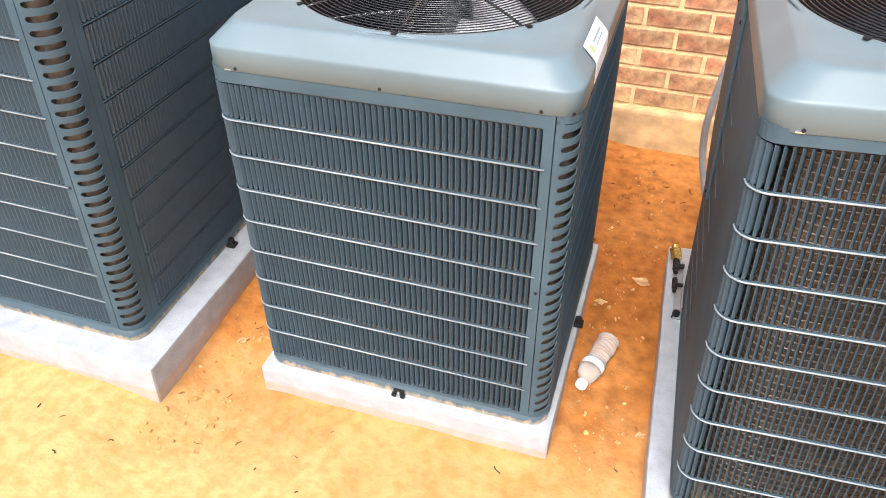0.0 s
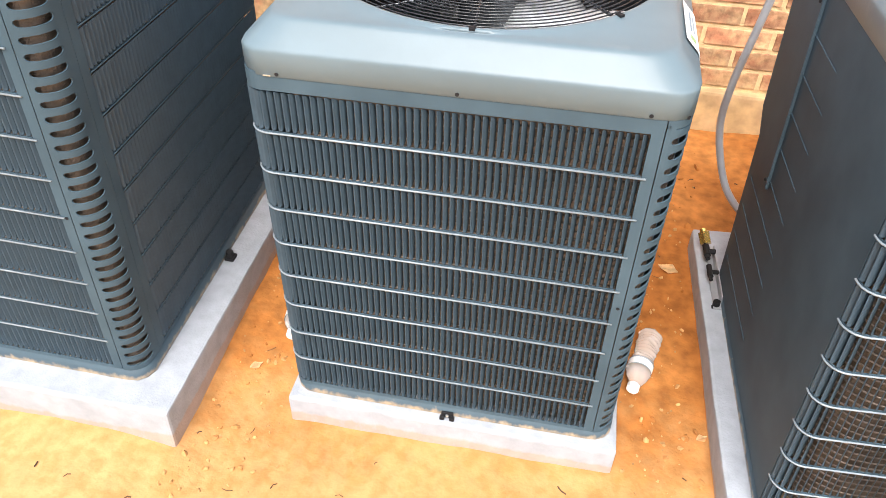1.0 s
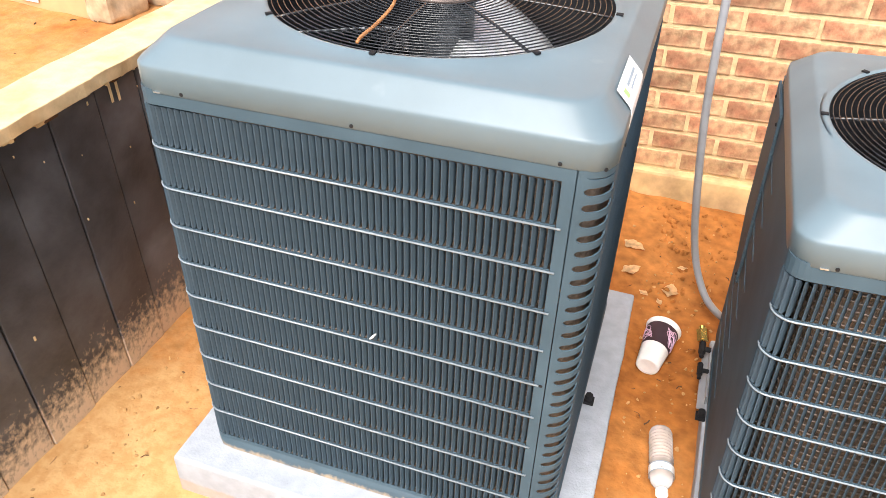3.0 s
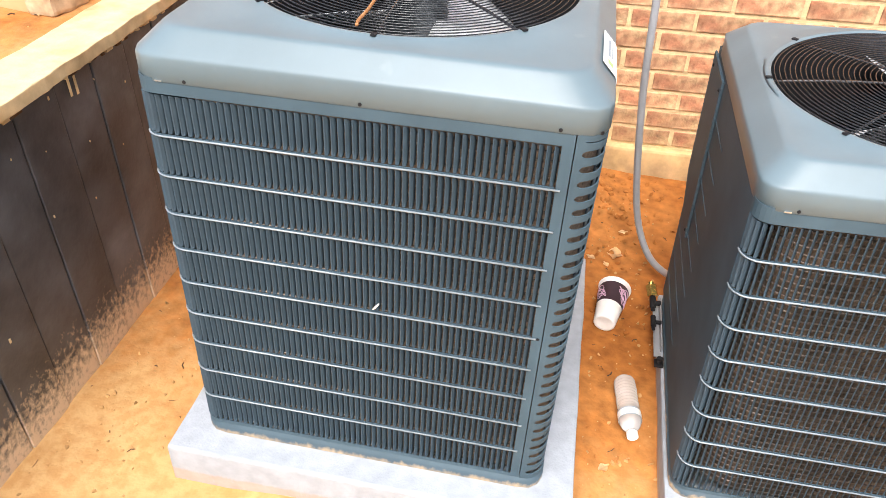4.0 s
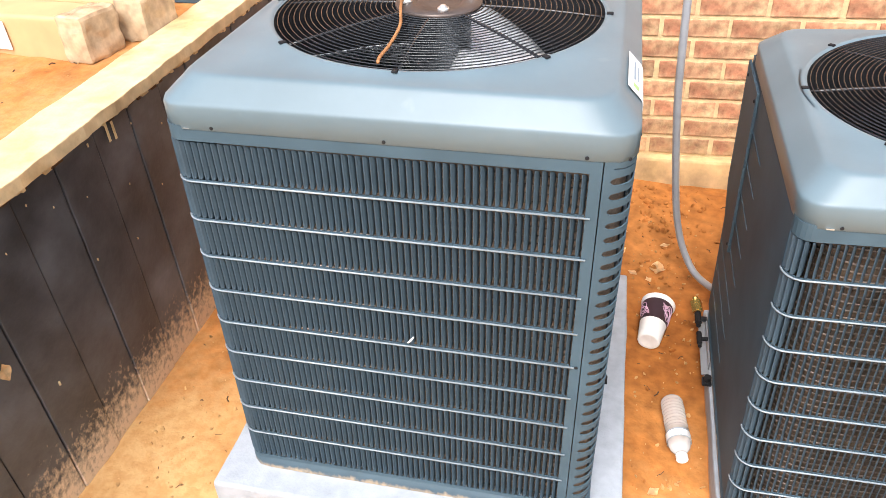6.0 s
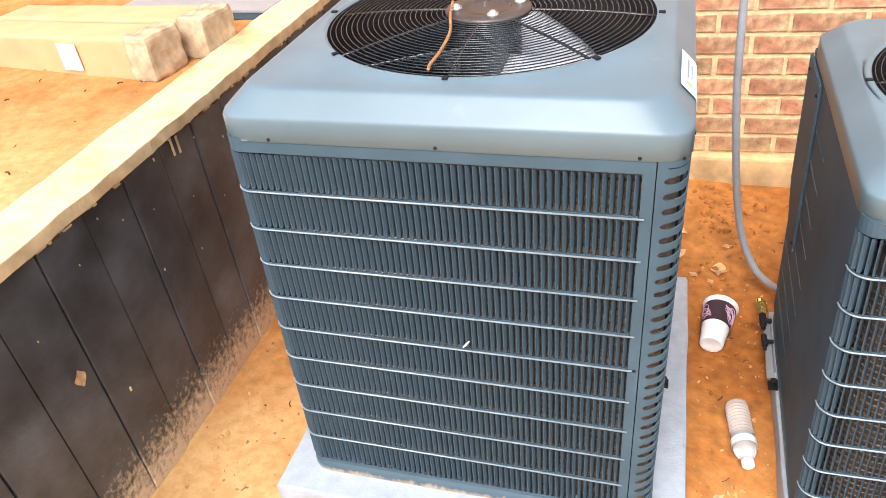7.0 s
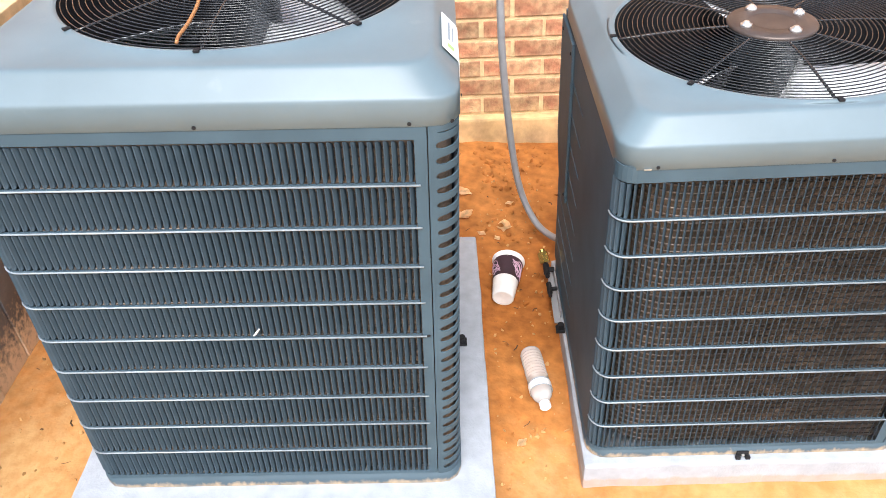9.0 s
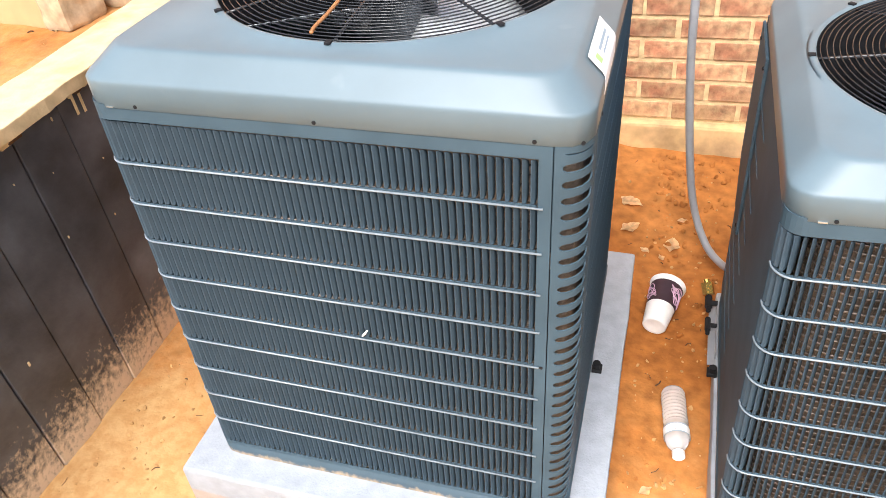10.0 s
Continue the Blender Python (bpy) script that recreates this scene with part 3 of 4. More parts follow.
    box(bm, 0.006, 0.017, y0 - 0.018, y0 - 0.009, 0.0, 0.010, 0.0015)
    if bands == 9:
        clip = part("hold_down_clip", bm, mat_dark, unit, "dark hold-down clip")
        bm = bmesh.new()
        turned(bm, ((0.004, 0), (0.004, 0.003), (0.0025, 0.004)), 8)
        part("screw", bm, mat_bolt, clip, "bright zinc screw").matrix_local = pose(0, y0 - 0.0105, 0.011, 90, 0, 0)
    else:
        bm.free()
    for sx in (-1, 1):
        bm = bmesh.new()
        xa, xb = sorted((sx * (hx + 0.0045), sx * (hx + 0.030)))
        yf = bracket_y[0] if sx < 0 else bracket_y[1]
        box(bm, xa, xb, yf - 0.014, yf + 0.014, 0.001, 0.010, 0.002)
        rod(bm, [(sx * (hx + 0.016), yf, 0.006), (sx * (hx + 0.016), yf, 0.026)], 0.010, 8)
        part("foot_bracket", bm, mat_dark, unit, "black foot bracket with bolt", False)
    if sticker_at:
        sy, sz = sticker_at
        bend = ((0.0026, sz), (0.0026, 0.043), (0.0014, 0.0485), (-0.0022, 0.0546), (-0.0252, 0.0782))
        bm = bmesh.new()
        for (xa, za), (xb, zb2) in zip(bend, bend[1:]):
            c = [(xa, y0 + sy, za), (xa, y0 + sy + 0.15, za), (xb, y0 + sy + 0.15, zb2), (xb, y0 + sy, zb2)]
            lo = [bm.verts.new((hx + x, y, zc + z)) for x, y, z in c]
            up = [bm.verts.new((hx + x + 0.0006, y, zc + z + 0.0003)) for x, y, z in c]
            bm.faces.new(up), bm.faces.new(lo[::-1])
            for k in range(4):
                bm.faces.new((lo[k], lo[(k + 1) % 4], up[(k + 1) % 4], up[k]))
        bmesh.ops.recalc_face_normals(bm, faces=bm.faces)
        st = part("sticker", bm, mat_white, cap, "white paper sticker with faded print")
        tilt = math.atan2(0.0230, 0.0236)
        for ya, yb, ha, hb, mm in ((0.018, 0.034, 0.006, 0.020, mat_inkgreen), (0.050, 0.128, 0.014, 0.019, mat_ink), (0.055, 0.118, 0.006, 0.009, mat_ink)):
            bm = bmesh.new()
            box(bm, 0.0008, 0.0011, ya, yb, ha, hb)
            part("print", bm, mm, st).matrix_local = Matrix.Translation((hx - 0.0022, y0 + sy, zc + 0.0546)) @ Matrix.Rotation(-tilt, 4, "Y")
    return unit


def equipment_pad(x0, x1, y0, y1, high, at, label):
    bm = bmesh.new()
    box(bm, x0, x1, y0, y1, -0.12, high, 0.008)
    bmesh.ops.subdivide_edges(bm, edges=[e for e in bm.edges if e.calc_length() > 0.3], cuts=14, use_grid_fill=True)
    for v in bm.verts:
        v.co += Vector((noise.noise(v.co * 9), noise.noise(v.co * 9 + Vector((5, 0, 0))), 0)) * 0.0035
    ob = part("equipment_pad", bm, mat_pad)
    ob.matrix_world = at
    return tagged(ob, label, "pad", "pads under the condensers")


TILT_1, TILT_2, TILT_3 = pose(-1.088, -0.0086, 0.0469, 0.16, 1.8, 1.43), pose(0.0071, 0.0112, -0.001, 0.88, -0.54, 0.30), pose(1.0815, -0.066, 0.002, 0.2, -1.95, 1.7)
equipment_pad(-0.481, 0.489, -0.172, 0.840, 0.085, TILT_1, "pale grey lightweight pad on clay with muddy edges")
equipment_pad(-0.382, 0.387, -0.026, 0.765, 0.060, TILT_2, "pale grey lightweight pad on clay with muddy edges")
equipment_pad(-0.453, 0.440, -0.060, 0.930, 0.079, TILT_3, "pale grey lightweight pad on clay with muddy edges")
condenser(0.82, 0.87, 10, 0.042, 0.335, "tall slate-grey steel condenser with louvred sides on a pad", TILT_1 @ pose(0, -0.10 + 0.435, 0.085), 0, (0.10, 0.011), 0.050, (0.125, 0.020), 0.021)
condenser(0.740, 0.76, 9, 0.034, 0.315, "shorter slate-grey steel condenser with louvred sides on a pad", TILT_2 @ pose(0, 0.38, 0.060), 2, (0.06, 0.0), 0.040, (0.130, 0.008), 0.025)
condenser(0.732, 0.76, 10, 0.034, 0.315, "slate-grey steel condenser with brass valves at its foot", TILT_3 @ pose(-0.034, -0.05 + 0.38, 0.078, -1.2, -0.5, 0), 0, (0.265, 0.0), 0.040, (0.130, 0.008), 0.018)


# ---- ground ----
def ground_height(x, y):
    h = 0.010 * noise.noise(Vector((x * 1.3, y * 1.3, 0))) + 0.006 * noise.noise(Vector((x * 6, y * 6, 3))) + 0.003 * noise.noise(Vector((x * 19, y * 19, 7)))
    if x < -2.03:
        return 0.838 + 0.024 * (max(-1.0, min(2.0, y)) + 0.2) + 0.025 * min(1.0, -2.06 - x) + h * 1.2
    left = max(0.0, min(1.0, (-0.5 - x) / 0.25))
    front = max(0.0, min(1.0, (0.3 - y) / 0.4))
    h += 0.034 * left - 0.024 * front * (1 - left)
    near_wall = max(0.0, min(1.0, (y - 1.0) / 0.5)) * (1 - 0.85 * max(0.0, min(1.0, (x - 0.1) / 0.3)))
    return h - 0.006 + 0.07 * near_wall * (0.7 + 0.6 * noise.noise(Vector((x * 5, 1, 2))))


def axis_steps(fine0, fine1, step, far):
    out = [fine0 + step * k for k in range(int((fine1 - fine0) / step) + 1)]
    d, lo, hi = step * 2, fine0, out[-1]
    while hi < far:
        hi += d
        lo -= d
        out = [lo] + out + [hi]
        d *= 1.6
    return out


xs, ys = axis_steps(-3.4, 2.4, 0.03, 400), axis_steps(-2.0, 2.2, 0.03, 400)
bm = bmesh.new()
grid = [[bm.verts.new((x, y, ground_height(x, y))) for x in xs] for y in ys]
for j in range(len(ys) - 1):
    for i in range(len(xs) - 1):
        bm.faces.new((grid[j][i], grid[j][i + 1], grid[j + 1][i + 1], grid[j + 1][i]))
tagged(part("ground", bm, mat_clay, None, "bare orange clay soil with small stones", True), category="ground", kind="structure")

# ---- retaining wall of boards, with a plank on top ----
FENCE = pose(-0.0473, 0.0398, -0.0003, 1.28, 1.23, 0.66)
wall_w = tagged(new("retaining_wall", None), "low retaining wall of dark stained upright boards", "wall", kind="structure")
wall_w.matrix_world = FENCE
yb, k = 0.102 - 18 * 0.1535, 0
while yb < 1.55:
    wide = 0.1535
    bm = bmesh.new()
    box(bm, -1.955 + 0.004 * (k % 3 == 1), -1.918 - 0.003 * (k % 2), yb, yb + wide - 0.004, -0.05, 0.795, 0.003)
    part("board", bm, mat_board, wall_w)
    yb += wide
    k += 1
bm = bmesh.new()
box(bm, -2.0, -1.957, -2.6, 1.55, -0.05, 0.79)
part("backing", bm, mat_board, wall_w)
bm = bmesh.new()
box(bm, -2.06, -1.904, -2.6, 1.56, 0.797, 0.832, 0.003)
bmesh.ops.subdivide_edges(bm, edges=[e for e in bm.edges if e.calc_length() > 0.5], cuts=160)
for v in bm.verts:
    v.co.x += 0.005 * noise.noise(Vector((v.co.y * 9, v.co.z * 9, v.co.x))) + 0.003 * noise.noise(Vector((v.co.y * 31, v.co.z * 40, v.co.x)))
    v.co.z += 0.003 * noise.noise(Vector((v.co.y * 12, v.co.x * 9, 4)))
tagged(part("plank", bm, mat_plank, wall_w), "raw pale pine plank with rough edge")


# ---- brick wall of the house ----
WALL_Y, COURSE_H, BRICK_L = 1.60, 0.0785, 0.237
house = tagged(new("wall_north", None), "red brick house wall with clay-stained mortar", "wall", kind="structure")
house.matrix_world = pose(-0.015, 0.012, 0.055)
bm = bmesh.new()
box(bm, -6.0, 6.0, WALL_Y, WALL_Y + 0.2, -0.1, 2.46)
part("mortar", bm, mat_mortar, house)
bm = bmesh.new()
box(bm, -6.0, 6.0, WALL_Y - 0.035, WALL_Y + 0.1, -0.1, 0.105, 0.012)
part("footing", bm, mat_footing, house, "tan concrete footing edge")
bm = bmesh.new()
box(bm, -(BRICK_L - 0.015) / 2, (BRICK_L - 0.015) / 2, -0.006, 0.03, 0, COURSE_H - 0.016, 0.003)
brick_mesh = mesh_of("brick", bm, mat_brick)
far = bmesh.new()
for row in range(30):
    z = 0.118 + row * COURSE_H
    for col in range(-25, 26):
        x = col * BRICK_L + (BRICK_L / 2 if row % 2 else 0) + 0.03
        jig = random.uniform(-0.002, 0.002)
        if -0.95 < x < 1.75 and row < 20:
            ob = new("brick", brick_mesh)
            ob.parent = house
            ob.location = (x + jig, WALL_Y + random.uniform(-0.001, 0.002), z)
        else:
            hb = (BRICK_L - 0.012) / 2
            vs = [far.verts.new((x + sx * hb, WALL_Y + dy, z + dz)) for dy in (-0.006, 0.01) for sx, dz in ((-1, 0), (1, 0), (1, COURSE_H - 0.013), (-1, COURSE_H - 0.013))]
            far.faces.new(vs[:4])
            for a in range(4):
                far.faces.new((vs[a], vs[a + 4], vs[(a + 1) % 4 + 4], vs[(a + 1) % 4]))
tagged(part("far_bricks", far, mat_brick, house), kind="stuff")


# ---- valves, conduits ----
def service_valves(at, label):
    root = tagged(new("service_valves", None), label, "valve", "service valves")
    root.matrix_world = at
    bm = bmesh.new()
    box(bm, -0.022, 0.0, -0.14, 0.11, 0.0, 0.004, 0.001)
    box(bm, -0.004, 0.0, -0.12, 0.10, 0.004, 0.030, 0.001)
    part("bracket", bm, mat_conduit, root, "grey steel bracket")
    for y, r in ((-0.02, 0.008), (0.07, 0.010)):
        bm = bmesh.new()
        rod(bm, [(-0.002, y, 0.03), (-0.030, y, 0.03)], r * 0.8, 10)
        rod(bm, [(-0.026, y - 0.02, 0.03), (-0.026, y + 0.025, 0.03)], r, 6)
        rod(bm, [(-0.026, y - 0.034, 0.03), (-0.026, y - 0.018, 0.03)], r * 0.7, 8)
        part("valve_body", bm, mat_dark, root, "dark valve body")
    bm = bmesh.new()
    rod(bm, [(-0.026, 0.10, 0.032), (-0.034, 0.128, 0.052)], 0.017, 6)
    rod(bm, [(-0.034, 0.128, 0.052), (-0.036, 0.136, 0.057)], 0.010, 12)
    part("flare_nut", bm, mat_brass, root, "shiny brass nut")
    return root


service_valves(TILT_2 @ pose(-0.378, 0.61, 0.060), "black service valves with brass nuts at a condenser foot")
service_valves(TILT_3 @ pose(-0.402, 0.72, 0.078), "black service valves with shiny brass nuts on a pad")


def conduit(points, label):
    bm = bmesh.new()
    rod(bm, smooth_curve(points, 10), 0.0115, 12)
    return tagged(part("conduit", bm, mat_conduit, None, "", True), label, "conduit", "power conduits")


conduit([(-0.535, 1.57, 2.5), (-0.537, 1.30, 1.80), (-0.535, 1.056, 1.20), (-0.533, 1.003, 0.86), (-0.520, 1.009, 0.594), (-0.477, 1.016, 0.242), (-0.418, 0.968, 0.089), (-0.353, 0.87, 0.08), (-0.322, 0.794, 0.143)], "grey flexible conduit looping down from the brick wall")
conduit([(0.79, 1.57, 2.35), (0.765, 1.29, 1.60), (0.714, 1.122, 0.99), (0.664, 1.073, 0.658), (0.638, 1.079, 0.437), (0.649, 1.102, 0.268), (0.700, 1.043, 0.115), (0.757, 0.93, 0.083), (0.80, 0.84, 0.11), (0.82, 0.72, 0.16)], "grey flexible conduit looping down from the brick wall")


# ---- litter between the condensers ----
def drink_cup(at):
    cup = tagged(new("drink_cup", None), "white foam cup with dark printed band lying on clay", "cup")
    cup.matrix_world = at
    L, ra, rb = 0.168, 0.034, 0.050
    rad = lambda u: ra + (rb - ra) * u  # noqa: E731
    bm = bmesh.new()
    prof = [(ra - 0.012, 0.004), (ra - 0.004, 0.0), (ra, 0.003)] + [(rad(u), L * u) for u in (0.1, 0.3, 0.5, 0.7, 0.9, 0.95)] + [(rb + 0.003, L * 0.955), (rb + 0.004, L * 0.98), (rb + 0.001, L), (rb - 0.004, L), (rb - 0.006, L * 0.9), (ra, 0.02)]
    turned(bm, prof, 32)
    part("cup_body", bm, mat_foam, cup, "", True)
    bm = bmesh.new()
    us = [0.42 + 0.46 * k / 6 for k in range(7)]
    sides = 32
    rows = [[bm.verts.new(((rad(u) + 0.0009) * math.cos(2 * math.pi * k / sides), (rad(u) + 0.0009) * math.sin(2 * math.pi * k / sides), L * u)) for k in range(sides)] for u in us]
    for a, b in zip(rows, rows[1:]):
        for k in range(sides):
            bm.faces.new((a[k], a[(k + 1) % sides], b[(k + 1) % sides], b[k]))
    band = part("printed_band", bm, mat_cupdark, cup, "dark purple printed band", True)
    for shift, tall, wob in ((0.0, 0.17, 0.3), (0.7, 0.13, -0.5), (1.5, 0.15, 0.6), (2.3, 0.09, -0.4), (3.0, 0.06, 0.8)):
        for turn in (0.0, 2.1, 4.2):
            bm = bmesh.new()
            pts = []
            for k in range(26):
                a = 2 * math.pi * k / 26
                ang = turn + (0.35 + 0.3 * math.sin(shift)) * math.cos(a + shift) + 0.10 * wob * math.sin(2 * a)
                u = 0.65 + tall * math.sin(a + 0.4 * wob * math.cos(2 * a))
                r = rad(u) + 0.0012
                pts.append((r * math.cos(ang), r * math.sin(ang), L * u))
            rod(bm, pts, 0.0013, 5, True)
            part("print_line", bm, mat_cuppink, band)
    return cup


def lying(x0, y0, x1, y1, r0, r1, spin=0):
    """A pose that lays a turned body down, its foot at the first place and its top at the second."""
    d = Vector((x1 - x0, y1 - y0, r1 - r0)).normalized()
    q = Vector((0, 0, 1)).rotation_difference(d)
    return Matrix.Translation((x0, y0, r0)) @ q.to_matrix().to_4x4() @ pose(0, 0, 0, 0, 0, spin)


drink_cup(lying(-0.541, 0.625, -0.514, 0.793, 0.034, 0.054, 200))


def water_bottle(at, crushed, label, band_u):
    bottle = tagged(new("water_bottle", None), label, "bottle", "empty water bottles")
    bottle.matrix_world = at
    L, r = 0.205, 0.031
    bm = bmesh.new()
    prof = [(0.012, 0.006), (0.024, 0.0), (r - 0.002, 0.005), (r, 0.012)]
    for k in range(9):
        z = 0.016 + 0.0108 * k
        prof += [(r - 0.0045, z), (r - 0.0012, z + 0.003), (r, z + 0.0054), (r - 0.0012, z + 0.0078)]
    prof += [(r - 0.001, 0.112), (r - 0.001, 0.138), (r + 0.001, 0.143), (r - 0.001, 0.155), (r * 0.80, 0.170), (r * 0.52, 0.182), (0.0135, 0.187), (0.0135, 0.192)]
    turned(bm, prof, 28)
    for v in bm.verts:
        u = v.co.z / L
        dent = crushed * max(0.0, 1 - abs(u - 0.42) / 0.28)
        v.co.x *= 1 - 0.75 * dent
        v.co.y *= 1 - 0.20 * dent
        v.co += Vector((noise.noise(v.co * 40), noise.noise(v.co * 40 + Vector((9, 0, 0))), 0)) * (0.0014 + 0.012 * crushed)
    body = part("bottle_body", bm, mat_bottle, bottle, "clear ribbed plastic", True)
    bm = bmesh.new()
    sides, za, zb = 28, L * band_u, L * band_u + 0.028
    for z0, z1, mi in ((za, za + 0.004, 1), (za + 0.004, zb - 0.003, 0), (zb - 0.003, zb, 1)):
        a = [bm.verts.new(((r + 0.0012) * math.cos(2 * math.pi * k / sides), (r + 0.0012) * math.sin(2 * math.pi * k / sides), z0)) for k in range(sides)]
        b = [bm.verts.new(((r + 0.0012) * math.cos(2 * math.pi * k / sides), (r + 0.0012) * math.sin(2 * math.pi * k / sides), z1)) for k in range(sides)]
        for k in range(sides):
            bm.faces.new((a[k], a[(k + 1) % sides], b[(k + 1) % sides], b[k])).material_index = mi
    part("wrapper", bm, [mat_white, mat_ink], bottle, "white wrapper with blue-grey edges", True)
    bm = bmesh.new()
    turned(bm, ((0.0145, 0.189), (0.0155, 0.190), (0.0155, 0.204), (0.014, 0.2055)), 20)
    part("screw_cap", bm, mat_white, bottle, "white cap")
    return bottle


water_bottle(lying(-0.474, 0.398, -0.447, 0.197, 0.029, 0.024, 20), 0.0, "clear ribbed water bottle lying on clay", 0.60)
water_bottle(lying(0.482, 0.412, 0.436, 0.222, 0.025, 0.022, 70), 0.45, "crushed clear water bottle lying on clay", 0.56)

# ---- upper ground: boxes ----
def carton(at, sx, sy, sz, label, tape_end):
    bm = bmesh.new()
    box(bm, -sx, 0, 0, sy, 0, sz, 0.010)
    bmesh.ops.subdivide_edges(bm, edges=[e for e in bm.edges if e.calc_length() > 0.08], cuts=10, use_grid_fill=True)
    for v in bm.verts:
        v.co += Vector((noise.noise(v.co * 5), noise.noise(v.co * 5 + Vector((3, 0, 0))), noise.noise(v.co * 5 + Vector((0, 7, 0))))) * 0.004
    root = tagged(part("carton", bm, mat_card, None, "", True), label, "box", "cartons on the upper ground")
    root.matrix_world = at
    bm = bmesh.new()
    box(bm, -tape_end, 0.006, -0.006, sy + 0.006, 0.004, sz + 0.006, 0.012)
    bmesh.ops.subdivide_edges(bm, edges=[e for e in bm.edges if e.calc_length() > 0.05], cuts=12, use_grid_fill=True)
    for v in bm.verts:
        v.co += Vector((noise.noise(v.co * 22), noise.noise(v.co * 22 + Vector((3, 0, 0))), noise.noise(v.co * 22 + Vector((0, 7, 0))))) * 0.007
        v.co.z = max(v.co.z, 0.002)
    part("tape_wrap", bm, mat_tape, root, "crumpled clear tape over the end")
    return root


big = carton(pose(-2.195, 0.62, 0.857, 0, 0, -7), 0.95, 0.14, 0.135, "long brown cardboard carton with taped ends on clay", 0.09)
bm = bmesh.new()
box(bm, -0.37, -0.29, -0.0095, -0.007, 0.03, 0.115)
part("paper_label", bm, mat_white, big, "blank white paper label")
carton(pose(-2.115, 0.80, 0.860, 0, 0, -5), 0.90, 0.15, 0.13, "brown cardboard carton wrapped in clear tape", 0.10)


def grey_sheet(at):
    """A flat folded steel sheet with a turned-down lip."""
    root = tagged(new("steel_sheet", None), "flat grey steel sheet lying beside the cartons", "sheet")
    root.matrix_world = at
    bm = bmesh.new()
    box(bm, -0.66, 0.0, 0.0, 0.27, 0.024, 0.034, 0.002)
    part("sheet", bm, mat_conduit, root)
    bm = bmesh.new()
    box(bm, -0.655, -0.003, 0.002, 0.010, 0.0, 0.0236, 0.001)
    part("lip", bm, mat_case, root, "dark folded edge")
    bm = bmesh.new()
    box(bm, -0.655, -0.003, 0.255, 0.265, 0.0, 0.0236, 0.001)
    part("lip", bm, mat_case, root, "dark folded edge")
    return root


grey_sheet(pose(-2.10, 1.155, 0.872, 0, 1.0, -2))

# ---- chips, leaves, stones ----
def leaf(at, size, mat, label, name="dry_leaf"):
    bm = bmesh.new()
    n = 9
    rows = []
    for k in range(n):
        u = k / (n - 1)
        w = size * 0.36 * math.sin(math.pi * min(0.97, u + 0.04)) * (1 + 0.20 * math.sin(k * 1.7 + size * 40) + 0.12 * math.sin(k * 4.1))
        x = size * (u - 0.5)
        lift = size * 0.05 * math.sin(u * 5 + size * 90)
        rows.append([bm.verts.new((x, -w, 0.003 + abs(lift) + size * 0.03)), bm.verts.new((x, 0, 0.002 + abs(lift))), bm.verts.new((x, w * 0.9, 0.003 + abs(lift) + size * 0.02))])
    for a, b in zip(rows, rows[1:]):
        for k in range(2):
            bm.faces.new((a[k], b[k], b[k + 1], a[k + 1]))
    bmesh.ops.solidify(bm, geom=list(bm.faces), thickness=0.0012)
    ob = part(name, bm, mat)
    ob.matrix_world = at
    return tagged(ob, label, "leaf", "fallen leaves")


for x, y, a, size in ((-0.667, 1.237, -25, 0.085), (-0.656, 1.10, 40, 0.075), (-0.517, 1.05, 85, 0.075), (-0.545, 0.98, 120, 0.03), (-0.49, 1.18, 10, 0.035), (-0.60, 1.0, 150, 0.035), (-0.515, 0.11, 40, 0.035), (0.433, 0.59, 10, 0.04), (0.537, 0.717, 160, 0.06), (0.605, 0.13, 30, 0.03)):
    leaf(pose(x, y, ground_height(x, y), 0, 0, a), size, mat_leaf, "curled tan dry leaf on clay")
bm = bmesh.new()
rod(bm, [(0.0182, -0.1065, 0.5692), (0.0242, -0.1075, 0.5772), (0.0312, -0.1075, 0.5872)], [0.0016, 0.0024, 0.0014], 6)
chip = part("wood_chip", bm, mat_foam)
chip.matrix_world = TILT_1
tagged(chip, "pale wood chip caught on the louvres", "wood chip")
leaf(FENCE @ pose(-1.914, -0.258, 0.469, 0, 90, 0), 0.05, mat_leaf, "small brown leaf stuck to the boards")

bm = bmesh.new()
for y, z, s in ((0.28, 0.446, 0.010), (0.116, 0.495, 0.012), (0.221, 0.768, 0.016), (-0.146, 0.308, 0.02), (0.526, 0.676, 0.01), (0.32, 0.60, 0.008), (0.05, 0.70, 0.008), (0.40, 0.74, 0.009), (-0.3, 0.62, 0.008), (0.16, 0.66, 0.006), (0.62, 0.55, 0.008), (-0.02, 0.75, 0.009), (-0.12, 0.69, 0.008), (0.45, 0.52, 0.007)):
    box(bm, -1.9182, -1.9155, y, y + s * 0.25, z, z + s * 0.6)
tagged(placed(part("wood_chips", bm, mat_plank), FENCE), "pale wood splinters on dark boards", "chips", kind="stuff")
for y, z, s in ((0.300, 0.74, 0.055), (0.325, 0.735, 0.05)):
    bm = bmesh.new()
    box(bm, -1.917, -1.9155, y, y + 0.008, z, z + s)
    tagged(placed(part("paint_drip", bm, mat_plank), FENCE), "yellow streak down the dark boards", "drip")

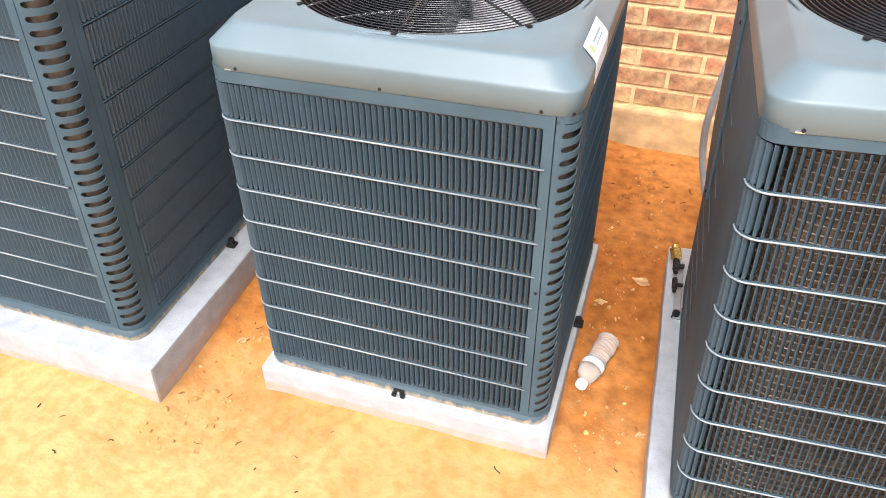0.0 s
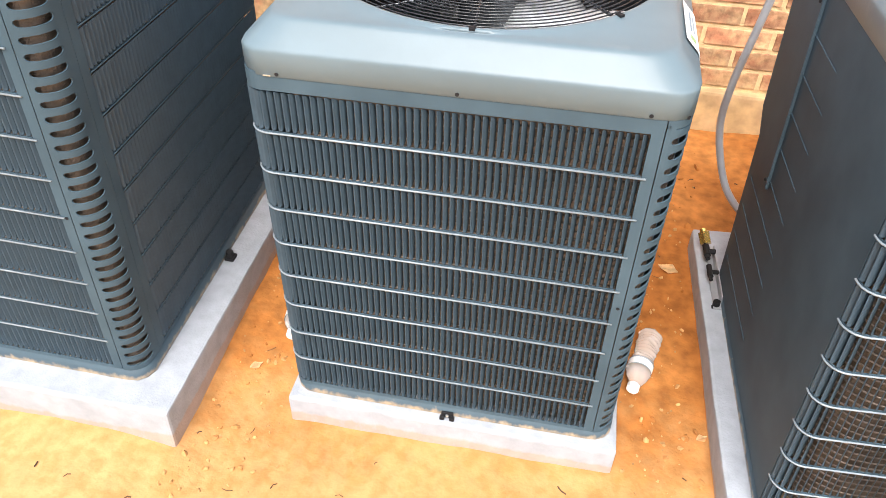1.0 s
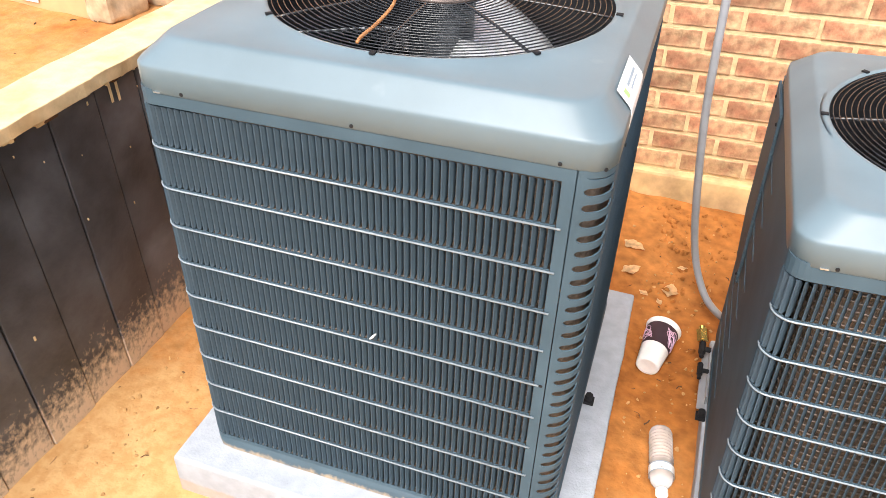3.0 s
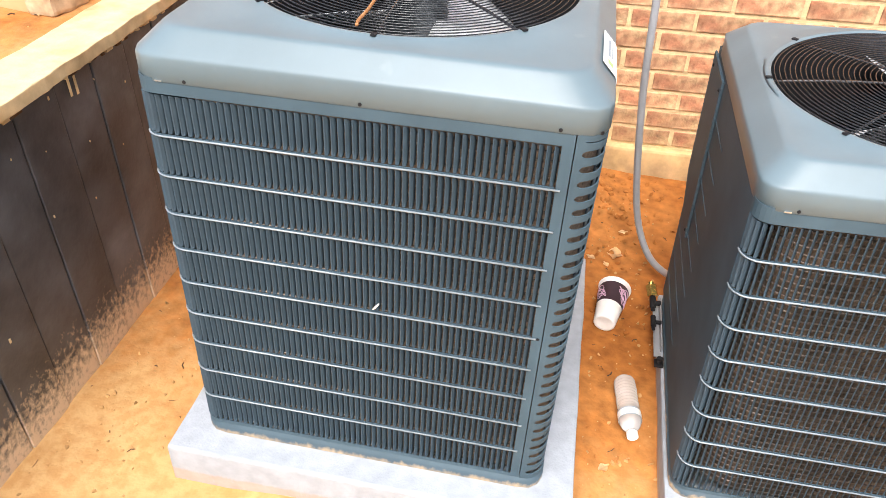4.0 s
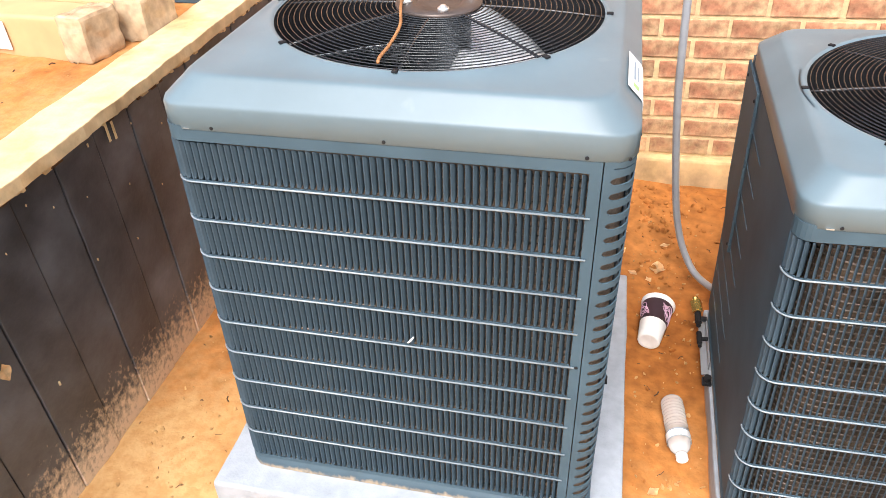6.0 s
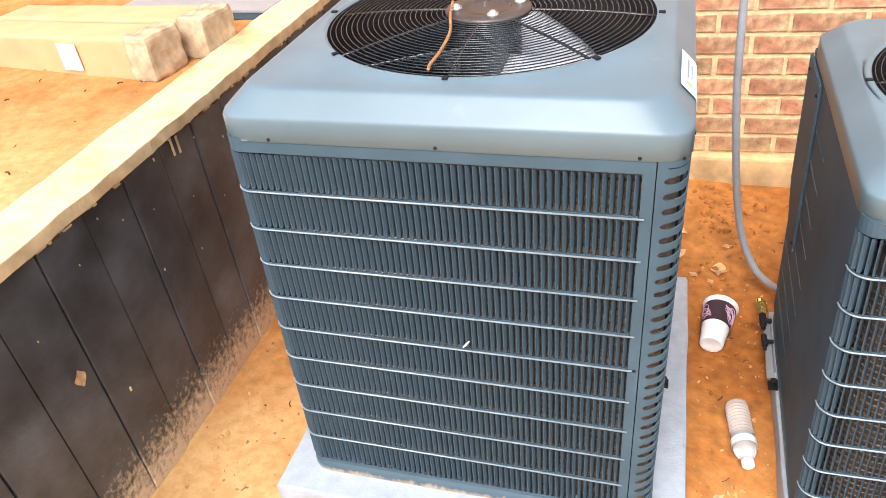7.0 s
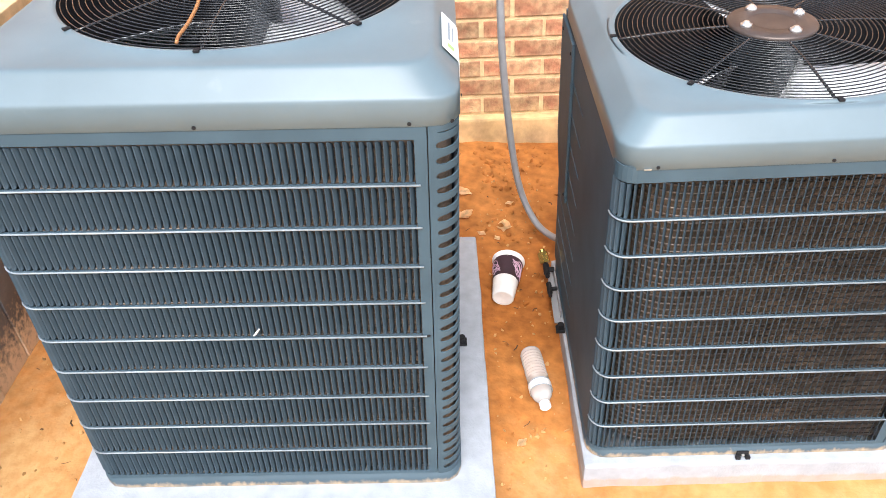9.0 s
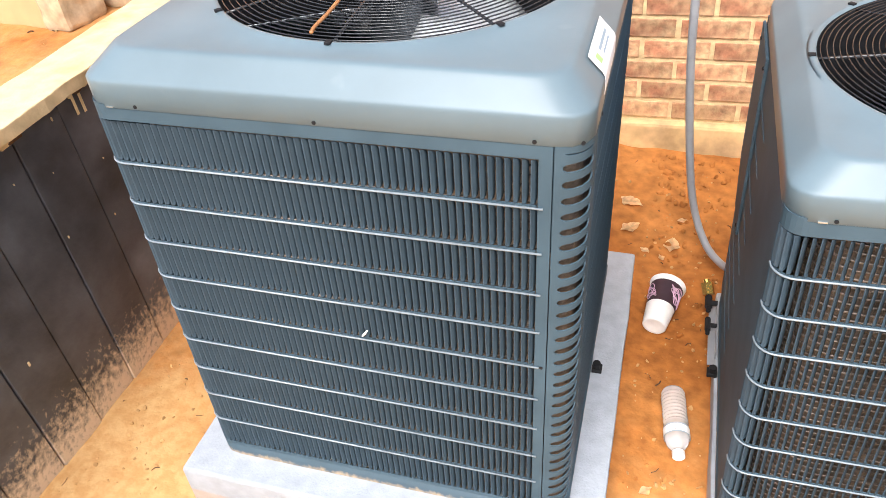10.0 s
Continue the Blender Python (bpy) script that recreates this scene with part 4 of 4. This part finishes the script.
chips = random.Random(9)
splinters, bark = bmesh.new(), bmesh.new()
for k in range(150):
    y, L, d = chips.uniform(-0.5, 1.3), chips.uniform(0.006, 0.03), chips.uniform(0.002, 0.006)
    z = chips.uniform(0.785, 0.80)
    bm_pick = splinters if chips.random() < 0.55 else bark
    box(bm_pick, -1.9165, -1.9145 + d, y, y + L, z, z + chips.uniform(0.004, 0.022))
tagged(placed(part("splinters", splinters, mat_plank), FENCE), "pale torn wood splinters along the plank edge", "splinters", kind="stuff")
tagged(placed(part("bark_flakes", bark, mat_twig), FENCE), "dark flakes of bark along the plank edge", "bark", kind="stuff")
rng = random.Random(4)
stones, twigs = bmesh.new(), bmesh.new()


def pebble(bm, x, y, z, r):
    vs = bmesh.ops.create_icosphere(bm, subdivisions=1, radius=r, matrix=Matrix.Translation((x, y, z)) @ pose(0, 0, 0, rng.uniform(0, 180), rng.uniform(0, 180), rng.uniform(0, 180)) @ Matrix.Diagonal((1, rng.uniform(0.6, 1), rng.uniform(0.35, 0.7), 1)))["verts"]
    for v in vs:
        v.co += Vector((rng.uniform(-1, 1), rng.uniform(-1, 1), rng.uniform(-1, 1))) * r * 0.18


count = 0
while count < 900:
    x, y = rng.uniform(-3.0, 1.9), rng.uniform(-1.0, 1.5)
    if rng.random() < 0.70:
        x, y = rng.choice((rng.uniform(-0.60, -0.38), rng.uniform(0.4, 0.58), rng.uniform(-1.9, -1.56))), rng.uniform(-0.3, 1.5)
    if -2.2 < x < -1.95:
        continue
    if any(a < x < b and c < y < d for a, b, c, d in ((-1.58, -0.58, -0.2, 0.88), (-0.38, 0.4, -0.06, 0.77), (0.58, 1.55, -0.17, 0.85))):
        continue
    r = 0.0025 + 0.007 * rng.random() ** 3
    pebble(stones, x, y, ground_height(x, y) + r * 0.2, r)
    count += 1
count = 0
clods = bmesh.new()
while count < 320:
    x, y = rng.choice((rng.uniform(-0.62, -0.36), rng.uniform(0.36, 0.66), rng.uniform(-0.55, 0.6), rng.uniform(-0.59, -0.46))), 1.54 - abs(rng.gauss(0, 0.45))
    if y < 0.80 and not (-0.585 < x < -0.40 or 0.42 < x < 0.62):
        continue
    r = 0.003 + 0.017 * rng.random() ** 3
    pebble(clods, x, y, ground_height(x, y) + r * 0.1, r)
    count += 1
for k in range(110):
    if k % 3:
        x, y = rng.uniform(-0.578, -0.44), rng.uniform(-0.20, 0.36)
    else:
        x, y = rng.uniform(0.44, 0.60), rng.uniform(-0.12, 0.20)
    r = 0.0025 + 0.010 * rng.random() ** 3
    pebble(clods, x, y, ground_height(x, y) + r * 0.1, r)
tagged(part("clods", clods, mat_clay), "crumbled orange clay clods by the wall", "clods", kind="stuff")
tagged(part("stones", stones, mat_stone), "scattered small pale stones and clods", "stones", kind="stuff")
count = 0
while count < 260:
    x, y = rng.uniform(-2.9, 1.6), rng.uniform(-0.9, 1.5)
    if -2.2 < x < -1.95 or any(a < x < b and c < y < d for a, b, c, d in ((-1.58, -0.58, -0.2, 0.88), (-0.38, 0.4, -0.06, 0.77), (0.58, 1.55, -0.17, 0.85))):
        continue
    a, L = rng.uniform(0, 6.3), rng.uniform(0.006, 0.026)
    z = ground_height(x, y) + 0.002
    rod(twigs, [(x, y, z), (x + L * 0.5 * math.cos(a), y + L * 0.5 * math.sin(a), z + 0.002), (x + L * math.cos(a + 0.3), y + L * math.sin(a + 0.3), z)], rng.uniform(0.0008, 0.0022), 4)
    count += 1
tagged(part("twigs", twigs, mat_twig), "dark bits of twig and bark on clay", "twigs", kind="stuff")

# brown motor cord under the grille of the first condenser
bm = bmesh.new()
rod(bm, smooth_curve([(-0.075, 0.336, 1.119), (-0.058, 0.251, 1.118), (-0.035, 0.160, 1.116), (-0.032, 0.080, 1.110), (-0.037, 0.030, 1.105), (-0.035, 0.008, 1.103)], 8), 0.0032, 8)
cord = part("cord", bm, mat_cord, None, "", True)
cord.matrix_world = TILT_1
tagged(cord, "thin brown cord lying across the fan grille", "cord")
